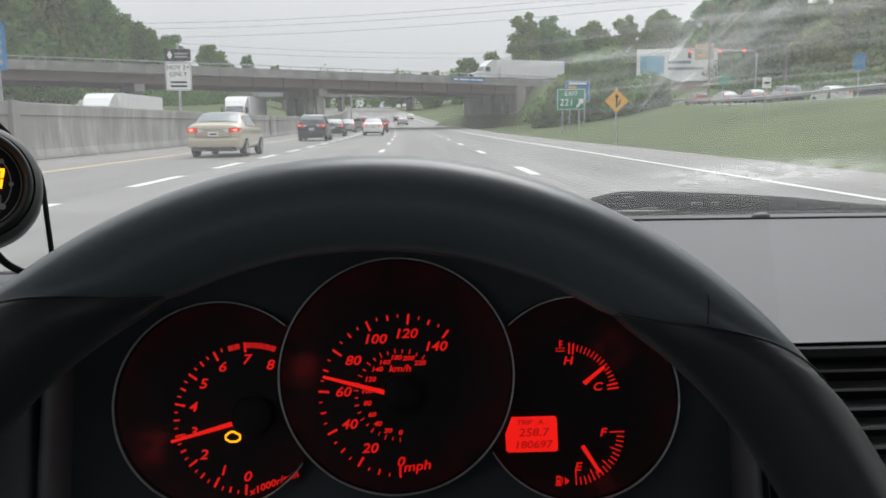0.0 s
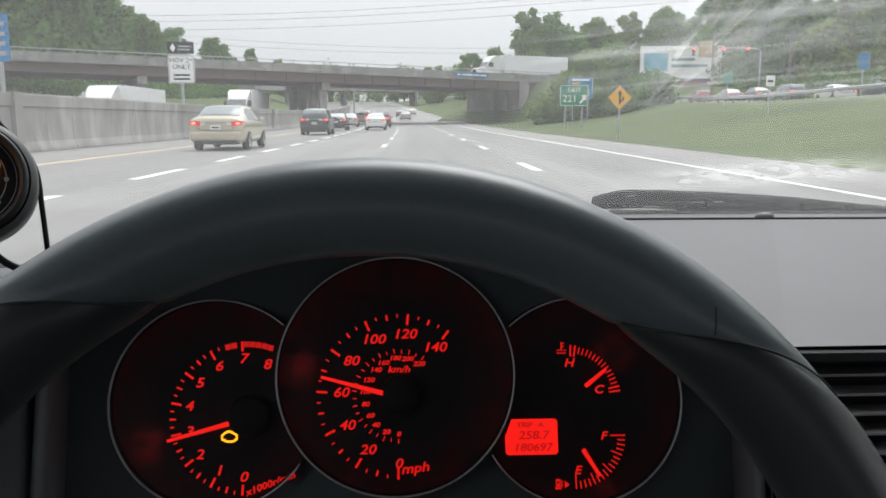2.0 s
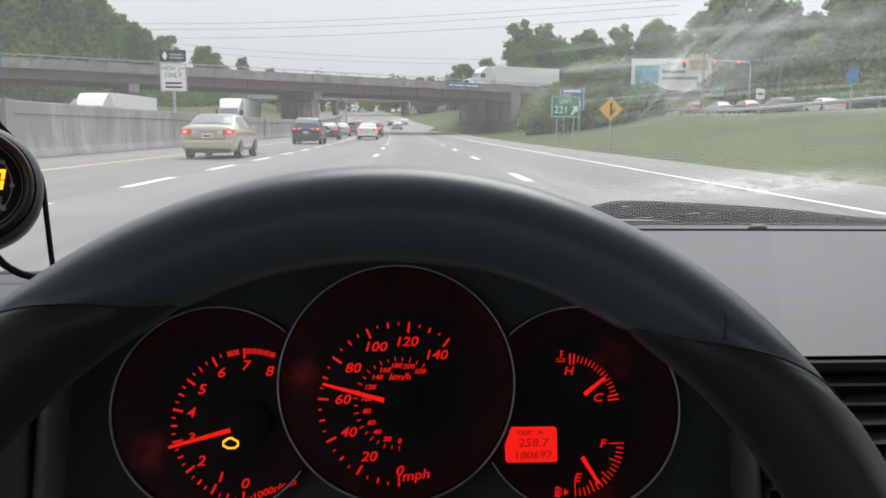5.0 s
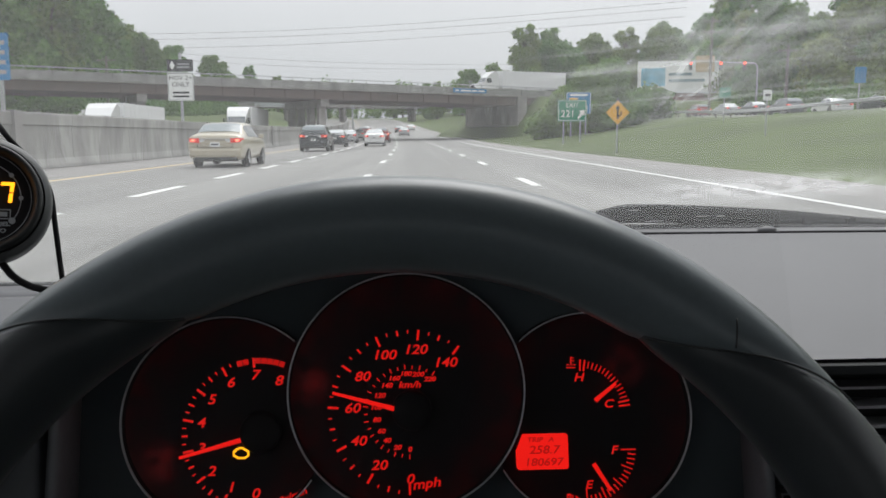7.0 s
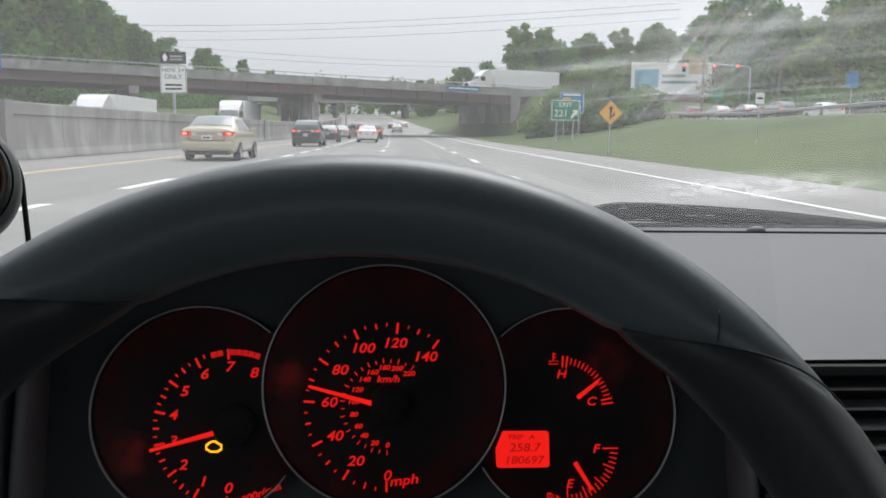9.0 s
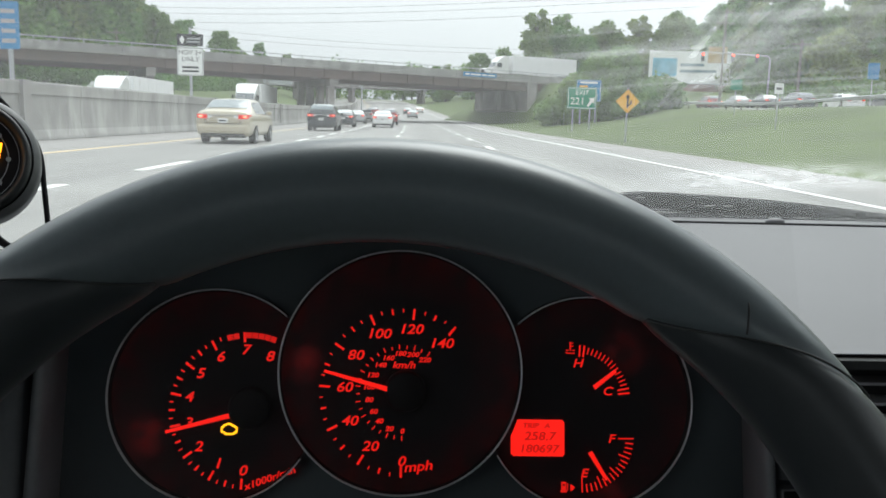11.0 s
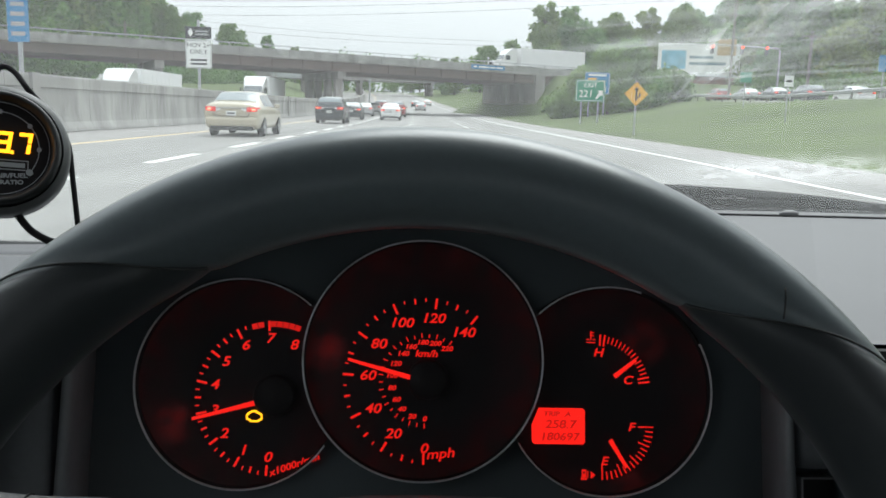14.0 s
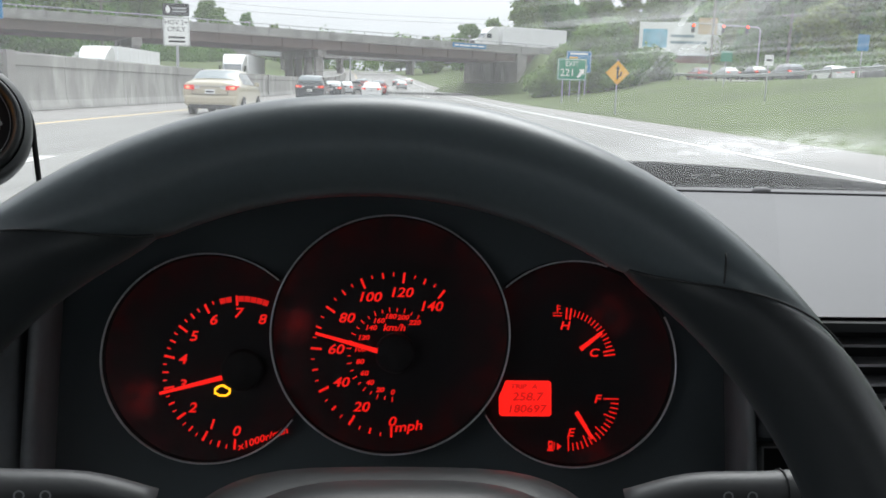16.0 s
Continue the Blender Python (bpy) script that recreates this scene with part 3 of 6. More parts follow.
lens = cpart("clear_cover", bm, COVER, cluster, "clear plastic cover added over the dials as a faint veil", True)
lens.visible_shadow = False
SP = (0.0085, 0.0057)
TA = (-0.066, -0.004)
TE = (0.0935, 0.0035)
FU = (0.0955, -0.0155)


def disc(cx, cz, r, y):
    bm = bmesh.new()
    prism(bm, [(cx + r * math.cos(2 * math.pi * i / 72), cz + r * math.sin(2 * math.pi * i / 72)) for i in range(72)], y, y + 0.0012)
    return bm


def ring(cx, cz, r, lip, start=0.0, end=2 * math.pi):
    """A silver edge on a black cone wall."""
    bm = bmesh.new()
    prof = [(r - 0.0001, -lip + 0.002)]
    prof += [(r + 0.0003 - 0.0004 * math.cos(radians(a)), -lip + 0.0007 - 0.0004 * math.sin(radians(a))) for a in range(0, 181, 30)]
    lathe(bm, prof, cx, cz, start, end, 120)
    return bm


def wall(cx, cz, r, lip, start=0.0, end=2 * math.pi):
    bm = bmesh.new()
    lathe(bm, [(r - 0.0009, 0.0005), (r - 0.0003, -lip + 0.0018), (r + 0.0006, -lip + 0.0014), (r + 0.0009, 0.004)], cx, cz, start, end, 96)
    return bm


def mark(angle, r0, r1, w, centre, y, w1=None):
    """A bar of print along a ray of a dial."""
    c, s = math.cos(radians(angle)), math.sin(radians(angle))
    w1 = w if w1 is None else w1
    pts = []
    for r, h in ((r0, w / 2), (r1, w1 / 2), (r1, -w1 / 2), (r0, -w / 2)):
        pts.append((centre[0] + r * c - h * s, centre[1] + r * s + h * c))
    bm = bmesh.new()
    prism(bm, pts[::-1], y - 0.0003, y)
    return bm


def numeral(text, x, z, size, y, parent, turn=0.0, name="numeral", material=None, shear=0.22, bold=0.00012):
    bm = lettering(text, size * 0.84, shear, 0.0, bold)
    bm.transform(Matrix.Diagonal((1.2, 1.0, 1.0, 1.0)))
    return cpart(name, upright(bm, x, y, z, turn), material or RED, parent)


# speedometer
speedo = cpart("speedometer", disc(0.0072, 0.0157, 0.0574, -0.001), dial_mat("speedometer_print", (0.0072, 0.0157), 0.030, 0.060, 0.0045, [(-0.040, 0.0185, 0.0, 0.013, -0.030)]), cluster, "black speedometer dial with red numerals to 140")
cpart("wall", wall(0.0072, 0.0157, 0.0580, 0.006), INNER, speedo, smooth=True)
cpart("bezel", ring(0.0072, 0.0157, 0.0580, 0.006), SILVER, speedo, "thin silver bezel", True)
YS = -0.0014
for v in range(0, 141, 5):
    a = -90.5 - 217.5 * v / 140
    if v % 20 == 0:
        cpart("tick", mark(a, 0.0352, 0.0405, 0.0011, SP, YS), RED, speedo)
        c, s = math.cos(radians(a)), math.sin(radians(a))
        r = {0: 0.033, 140: 0.0300}.get(v, 0.0305)
        dx = {60: 0.0020, 40: 0.0016, 80: 0.0016, 20: 0.0006, 120: -0.0006, 140: -0.0006}.get(v, 0)
        numeral(str(v), SP[0] + r * c + dx, SP[1] + r * s, 0.0078, YS, speedo)
    elif v % 10 == 0:
        cpart("tick", mark(a, 0.0375, 0.0403, 0.0009, SP, YS), RED, speedo)
    else:
        cpart("tick", mark(a, 0.0385, 0.0402, 0.0006, SP, YS), RED, speedo)
for v in range(0, 221, 10):
    a = -90.5 - 217.5 * v / 225.3
    c, s = math.cos(radians(a)), math.sin(radians(a))
    cpart("tick", mark(a, 0.0208, 0.0226 if v % 20 else 0.0232, 0.0005, SP, YS), RED, speedo)
    if v % 20 == 0:
        r = 0.0180 if 20 < v < 180 else 0.0186
        numeral(str(v), SP[0] + r * c + (0.0012 if 50 < v < 150 else 0), SP[1] + r * s, 0.0038, YS, speedo)
numeral("mph", 0.0163, -0.0296, 0.0078, YS, speedo, -6, "lettering")
numeral("km/h", 0.0086, 0.0187, 0.0054, YS, speedo, 0, "lettering")
cpart("needle", mark(164.7, 0.0068, 0.0390, 0.0024, SP, -0.0075, 0.0013), NEEDLE, speedo, "long red lit needle")
bm = bmesh.new()
lathe(bm, [(0.0, -0.0085), (0.0085, -0.0082), (0.0098, -0.006), (0.0100, -0.001)], SP[0] + 0.001, SP[1] + 0.0008, steps=40)
cpart("hub", bm, DIAL, speedo, smooth=True)

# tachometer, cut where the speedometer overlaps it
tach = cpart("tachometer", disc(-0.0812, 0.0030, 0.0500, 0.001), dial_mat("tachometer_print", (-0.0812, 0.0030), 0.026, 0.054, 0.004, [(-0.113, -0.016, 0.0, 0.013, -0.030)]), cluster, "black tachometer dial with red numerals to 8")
T0, T1 = radians(49), radians(325)
cpart("wall", wall(-0.0812, 0.0030, 0.0504, 0.004, T0, T1), INNER, tach, smooth=True)
cpart("bezel", ring(-0.0812, 0.0030, 0.0504, 0.004, T0, T1), SILVER, tach, "thin silver bezel", True)
YT = 0.0006
for k in range(0, 33):
    v = k / 4
    a = -93 - 24.7 * v
    if v > 7.9:
        continue
    if k % 4 == 0:
        if v < 6.9 or v == 7:
            cpart("tick", mark(a, 0.0325, 0.0375, 0.0011, TA, YT), RED, tach)
    elif v < 6.5:
        cpart("tick", mark(a, 0.0345 if k % 2 == 0 else 0.0355, 0.0374, 0.0009 if k % 2 == 0 else 0.0006, TA, YT), RED, tach)
for v in range(9):
    a = -93 - 24.7 * v
    r = 0.0288 if v < 8 else 0.0275
    numeral(str(v), TA[0] + r * math.cos(radians(a)), TA[1] + r * math.sin(radians(a)), 0.0080, YT, tach)
for k in range(8):
    if k != 2:
        cpart("red_band", mark(-93 - 24.7 * (6.55 + 0.195 * k), 0.0345, 0.0372, 0.0027, TA, YT - 0.0001), REDLINE, tach)
numeral("x1000r/min", -0.0545, -0.0362, 0.0054, YT, tach, -20, "lettering")
cpart("needle", mark(195.0, 0.0080, 0.0385, 0.0024, TA, -0.0045, 0.0014), NEEDLE, tach, "long red lit needle")
bm = bmesh.new()
lathe(bm, [(0.0, -0.0055), (0.0088, -0.0052), (0.0100, -0.003), (0.0102, 0.001)], -0.0648, -0.0028, steps=40)
cpart("hub", bm, DIAL, tach, smooth=True)
# amber engine warning lamp: outline of an engine block
bm = bmesh.new()
eng = [(-3.2, 1.0), (-2.2, 1.0), (-2.2, 1.9), (-1.0, 1.9), (-1.0, 2.4), (1.3, 2.4), (1.3, 1.7), (2.2, 1.7), (2.9, 1.0), (3.6, 1.0), (3.6, -1.4), (2.9, -1.4), (2.2, -2.2), (-1.4, -2.2), (-2.2, -1.3), (-3.2, -1.3)]
u = 0.00104
loop = [Vector((-0.0747 + x * u, 0, -0.0131 + z * u)) for x, z in eng]
for i in range(len(loop)):
    tube(bm, [loop[i] + Vector((0, YT, 0)), loop[(i + 1) % len(loop)] + Vector((0, YT, 0))], 0.00050, 6)
cpart("engine_lamp", bm, AMBER, tach, "lit amber engine warning lamp")

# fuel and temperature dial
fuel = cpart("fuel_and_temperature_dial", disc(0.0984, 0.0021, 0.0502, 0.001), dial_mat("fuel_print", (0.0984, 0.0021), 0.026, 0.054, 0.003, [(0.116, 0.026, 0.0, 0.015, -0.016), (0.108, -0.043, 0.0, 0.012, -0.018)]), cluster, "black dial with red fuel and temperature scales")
R0, R1 = radians(-150), radians(133)
cpart("wall", wall(0.0984, 0.0021, 0.0507, 0.004, R0, R1), INNER, fuel, smooth=True)
cpart("bezel", ring(0.0984, 0.0021, 0.0507, 0.004, R0, radians(28)), SILVER, fuel, "thin silver bezel", True)
cpart("bezel", ring(0.0984, 0.0021, 0.0507, 0.004, radians(72), R1), SILVER, fuel, "thin silver bezel", True)
for k in range(17):
    a = 87 - 80 * k / 16
    long = k in (0, 1, 15, 16)
    cpart("tick", mark(a, 0.0205 if long else 0.0222, 0.0262 if long else 0.0256, 0.0008 if long else 0.0005, TE, YT), RED, fuel)
for k in range(17):
    a = -88 * (16 - k) / 16
    long = k in (0, 4, 8, 12, 16)
    cpart("tick", mark(a, 0.0185 if k in (0, 16) else (0.0200 if long else 0.0222), 0.0260, 0.0006, FU, YT), RED, fuel)
numeral("H", 0.0938, 0.0206, 0.0068, YT, fuel)
numeral("C", 0.1085, 0.0072, 0.0068, YT, fuel)
numeral("F", 0.1105, -0.0158, 0.0068, YT, fuel)
numeral("E", 0.0972, -0.0325, 0.0068, YT, fuel)
cpart("needle", mark(38, 0.0095, 0.0230, 0.0022, TE, -0.0035, 0.0016), NEEDLE, fuel, "short red lit needle")
cpart("needle", mark(-58, 0.0070, 0.0225, 0.0022, FU, -0.0035, 0.0016), NEEDLE, fuel, "short red lit needle")
# pump and thermometer symbols
bm = boxes((0.0858, 0.0888, YT - 0.0003, YT, -0.0415, -0.0405), (0.0862, 0.0884, YT - 0.0003, YT, -0.0403, -0.0385), (0.0862, 0.0884, YT - 0.0003, YT, -0.0375, -0.0365), (0.0862, 0.0867, YT - 0.0003, YT, -0.0385, -0.0375), (0.0879, 0.0884, YT - 0.0003, YT, -0.0385, -0.0375), (0.0889, 0.0894, YT - 0.0003, YT, -0.0405, -0.0372))
prism(bm, [(0.0906, -0.0410), (0.0930, -0.0392), (0.0906, -0.0374)], YT - 0.0003, YT)
cpart("fuel_symbol", bm, RED, fuel)
bm = boxes((0.0898, 0.0904, YT - 0.0003, YT, 0.0268, 0.0312), (0.0904, 0.0916, YT - 0.0003, YT, 0.0303, 0.0308), (0.0904, 0.0916, YT - 0.0003, YT, 0.0288, 0.0293), (0.0878, 0.0892, YT - 0.0003, YT, 0.0268, 0.0273), (0.0910, 0.0924, YT - 0.0003, YT, 0.0268, 0.0273), (0.0878, 0.0924, YT - 0.0003, YT, 0.0254, 0.0259))
cpart("temperature_symbol", bm, RED, fuel)
bm = bmesh.new()
prism(bm, [(0.0645, -0.0068), (0.0862, -0.0068), (0.0873, -0.0078), (0.0875, -0.0232), (0.0865, -0.0243), (0.0625, -0.0243), (0.0614, -0.0233), (0.0611, -0.0150), (0.0618, -0.0135)], YT - 0.0006, YT)
lcd = cpart("trip_display", bm, LCD, cluster, "glowing red trip display")
for word, x, z, size in (("TRIP", 0.0707, -0.0097, 0.0040), ("A", 0.0788, -0.0097, 0.0040), ("258.7", 0.0752, -0.0148, 0.0068), ("180697", 0.0748, -0.0208, 0.0064)):
    numeral(word, x, z, size, YT - 0.0008, lcd, 0, "readout", LCDTEXT, 0.15)

# ---- aftermarket air and fuel gauge ----
pod = car_thing("air_fuel_gauge", "round black air fuel gauge in a grey pod, amber digits lit", "gauge")
PX, PZ, PY, PR = -0.1755, 0.107, -0.05, 0.0272
bm = bmesh.new()
lathe(bm, [(PR - 0.0015, PY + 0.003), (PR + 0.0004, PY + 0.004), (PR + 0.0015, PY + 0.008), (PR + 0.0012, PY + 0.028), (PR - 0.004, PY + 0.045), (0.0, PY + 0.05)], PX, PZ, steps=72)
cpart("pod", bm, PODCUP, pod, "grey plastic cup", True)
bm = bmesh.new()
lathe(bm, [(0.0205, PY + 0.002), (0.0222, PY - 0.0035), (0.0236, PY - 0.0040), (0.0246, PY - 0.002), (0.0249, PY + 0.002), (0.0250, PY + 0.006)], PX, PZ, steps=72)
cpart("bezel", bm, BLACK, pod, "black bezel", True)
face = cpart("dial", disc(PX, PZ, 0.0208, PY + 0.001), DIAL, pod)
YP = PY + 0.0006
bm = bmesh.new()
lathe(bm, [(0.0157, YP), (0.0161, YP)], PX, PZ, radians(-38), radians(218), 90)
cpart("arc", bm, WHITEPRINT, face)
for a in (-38, 2, 42, 90, 138, 178, 218):
    cpart("dot", disc(PX + 0.0159 * math.cos(radians(a)), PZ + 0.0159 * math.sin(radians(a)), 0.0014 if a in (-38, 218) else 0.0010, YP - 0.0004), WHITEPRINT, face)
bm = bmesh.new()
lathe(bm, [(0.0199, YP), (0.0202, YP)], PX, PZ, steps=72)
cpart("outer_arc", bm, WHITEPRINT, face)
SEG = {"1": "bc", "3": "abgcd", "7": "abc"}


def seven(ch, x, z, w, h):
    bm = bmesh.new()
    t = 0.0015
    sl = 0.12
    for k, (x0, x1, z0, z1) in {"a": (0, w, h - t, h), "d": (0, w, 0, t), "g": (0, w, h / 2 - t / 2, h / 2 + t / 2), "b": (w - t, w, h / 2 + 0.0003, h - 0.0003), "c": (w - t, w, 0.0003, h / 2 - 0.0003), "e": (0, t, 0, h / 2), "f": (0, t, h / 2, h)}.items():
        if k in SEG[ch]:
            prism(bm, [(x + px + sl * pz, z + pz) for px, pz in ((x0, z0), (x1, z0), (x1, z1), (x0, z1))], YP - 0.0008, YP - 0.0002)
    return bm


for ch, x in (("1", -0.1846), ("3", -0.1764), ("7", -0.1686)):
    cpart("digit", seven(ch, x if ch != "1" else x - 0.001, PZ - 0.0020, 0.0053, 0.0093), DIGIT, face, "glowing amber digit")
cpart("decimal_point", boxes((-0.1708, -0.1695, YP - 0.0008, YP - 0.0002, PZ - 0.0022, PZ - 0.0008)), DIGIT, face)
bm = boxes((-0.1795, -0.1635, YP - 0.0004, YP, PZ - 0.0092, PZ - 0.0088), (-0.1795, -0.1635, YP - 0.0004, YP, PZ - 0.0052, PZ - 0.0048), (-0.1795, -0.1791, YP - 0.0004, YP, PZ - 0.0092, PZ - 0.0048), (-0.1639, -0.1635, YP - 0.0004, YP, PZ - 0.0092, PZ - 0.0048), (-0.1782, -0.1648, YP - 0.0004, YP, PZ - 0.0080, PZ - 0.0060))
cpart("logo_plate", bm, WHITEPRINT, face)
numeral("AIR/FUEL", PX + 0.0056, PZ - 0.0117, 0.0031, YP, face, -4, "lettering", WHITEPRINT, 0, 0.0001)
numeral("RATIO", PX + 0.0058, PZ - 0.0146, 0.0031, YP, face, -4, "lettering", WHITEPRINT, 0, 0.0001)
for name, pts, r in (("cable", [(-0.196, -0.03, 0.128), (-0.1955, -0.03, 0.138), (-0.193, -0.03, 0.1435), (-0.188, -0.03, 0.148), (-0.182, -0.03, 0.1445), (-0.176, -0.03, 0.137), (-0.170, -0.015, 0.127), (-0.165, -0.015, 0.119), (-0.1625, -0.015, 0.112), (-0.161, -0.015, 0.102), (-0.159, -0.015, 0.089), (-0.157, -0.015, 0.076), (-0.154, -0.015, 0.060), (-0.150, -0.01, 0.03)], 0.0013),
                     ("cable", [(-0.183, -0.03, 0.090), (-0.180, -0.03, 0.083), (-0.177, -0.03, 0.0785), (-0.172, -0.03, 0.073), (-0.165, -0.03, 0.0690), (-0.160, -0.03, 0.0675), (-0.150, -0.03, 0.064), (-0.140, -0.02, 0.05)], 0.0017)):
    cpart(name, tube(bmesh.new(), smooth_curve(pts), r, 8), CABLE, pod, "black cable", True)
bm = tube(bmesh.new(), [(PX - 0.02, PY + 0.04, PZ), (PX - 0.06, PY + 0.06, PZ), (PX - 0.24, PY + 0.08, PZ + 0.01)], 0.005, 10)
cpart("bracket", bm, CABLE, pod, smooth=True)
# the gauge is turned to face the driver
PODTURN = Matrix.Scale(K, 4) @ Matrix.Translation((PX - 0.003, PY, PZ)) @ Matrix.Rotation(radians(22), 4, "Z") @ Matrix.Translation((-PX, -PY, -PZ)) @ Matrix.Scale(1 / K, 4)
for ob in pod.children_recursive:
    if not ob.name.startswith(("cable", "bracket")):
        ob.data.transform(PODTURN)

# ---- steering column with its two stalks ----
column = car_thing("steering_column", "dark plastic steering column shroud below the dials", "steering column")
rows = []
for y, w, zt, h in ((-0.06, 0.082, -0.036, 0.10), (-0.10, 0.086, -0.0275, 0.10), (-0.135, 0.084, -0.0195, 0.10), (-0.15, 0.080, -0.0185, 0.10), (-0.158, 0.074, -0.0215, 0.09)):
    rows.append([(0.010 + w * math.copysign(abs(math.cos(s)) ** 0.5, math.cos(s)), y, zt - h + h * abs(math.sin(s)) ** 0.62) for s in (math.pi * i / 32 for i in range(33))])
bm = bmesh.new()
sheet(bm, rows)
cpart("shroud", bm, COLUMN, column, "dark grey column shroud", True)
bm = bmesh.new()
rows = []
for y, w, zt, h in ((-0.162, 0.062, -0.020, 0.07), (-0.180, 0.060, -0.0130, 0.07), (-0.20, 0.056, -0.0125, 0.07), (-0.206, 0.050, -0.0165, 0.06)):
    rows.append([(0.012 + w * math.copysign(abs(math.cos(s)) ** 0.6, math.cos(s)), y, zt - h + h * abs(math.sin(s)) ** 0.62) for s in (math.pi * i / 32 for i in range(33))])
sheet(bm, rows)
cpart("wheel_boss", bm, COLUMN, column, smooth=True)
for sx in (-1, 1):
    pts = [(0.010 + sx * 0.080, -0.13, -0.034), (0.010 + sx * 0.100, -0.135, -0.0275), (0.010 + sx * 0.125, -0.14, -0.0255), (0.010 + sx * 0.150, -0.14, -0.0235), (0.010 + sx * 0.151, -0.14, -0.0235)]
    st = cpart("stalk", tube(bmesh.new(), smooth_curve(pts, 4), 0.0062, 14), STALK, column, "grey control stalk", True)
    bm = tube(bmesh.new(), [(0.010 + sx * 0.128, -0.14, -0.0252), (0.010 + sx * 0.1285, -0.14, -0.0252)], 0.0068, 14)
    cpart("grip_ring", bm, INNER, st)
    for k in range(2):
        x = 0.010 + sx * (0.108 + 0.008 * k)
        bm = bmesh.new()
        lathe(bm, [(0.0012, -0.1462 - 0.0003), (0.0018, -0.1462 - 0.0003)], x, -0.0262, steps=12)
        cpart("symbol", bm, WHITEPRINT, st)

# ---- cabin around the camera, windscreen, wipers ----
LEVEL = Matrix.Translation((0, 0, 1.03)) @ Matrix.Rotation(radians(1.2), 4, "Z")   # level frame, origin at the driver's eye
XL, XR = -0.62, 1.16
cabin = tagged(empty("cabin_shell", LEVEL), "grey car body and grey lining round the driver's seat", "car interior", kind="structure")


def panel(pts, thick, outward):
    """A flat plate with thickness towards outward."""
    a = [Vector(p) for p in pts]
    o = Vector(outward) * thick
    bm = bmesh.new()
    va, vb = [bm.verts.new(p) for p in a], [bm.verts.new(p + o) for p in a]
    n = len(a)
    bm.faces.new(va)
    bm.faces.new(vb[::-1])
    for i in range(n):
        bm.faces.new((va[i], vb[i], vb[(i + 1) % n], va[(i + 1) % n]))
    bmesh.ops.recalc_face_normals(bm, faces=bm.faces)
    return bm


X0, X1 = -0.66, 1.16
MID = (X0 + X1) / 2
part("roof_lining", panel([(X0, 0.06, 0.425), (X1, 0.06, 0.425), (X1, -0.7, 0.44), (X1, -1.5, 0.36), (X0, -1.5, 0.36), (X0, -0.7, 0.44)], 0.02, (0, 0, 1)), CABIN, cabin)
# header out of view, added to block top light on the steering wheel
part("header_light_block", panel([(X0, 0.32, 0.288), (X1, 0.32, 0.288), (X1, 0.05, 0.425), (X0, 0.05, 0.425)], 0.015, (0, 0.4, 0.9)), CABIN, cabin)
part("roof", panel([(X0 + 0.02, 0.07, 0.448), (X1 - 0.02, 0.07, 0.448), (X1 - 0.02, -0.7, 0.464), (X1 - 0.02, -1.52, 0.384), (X0 + 0.02, -1.52, 0.384), (X0 + 0.02, -0.7, 0.464)], 0.02, (0, 0, 1)), OWNPAINT, cabin)
part("tailgate_panel", panel([(X0, -2.02, -0.10), (X1, -2.02, -0.10), (X1, -2.08, -0.72), (X0, -2.08, -0.72)], 0.04, (0, -1, 0)), OWNPAINT, cabin)
part("floor_pan", panel([(X0, -2.04, -0.76), (X1, -2.04, -0.76), (X1, 0.95, -0.76), (X0, 0.95, -0.76)], 0.04, (0, 0, -1)), CARPET, cabin)
part("bulkhead", panel([(X0, 0.95, -0.76), (X1, 0.95, -0.76), (X1, 0.97, -0.23), (X0, 0.97, -0.23)], 0.03, (0, 1, 0)), CARPET, cabin)
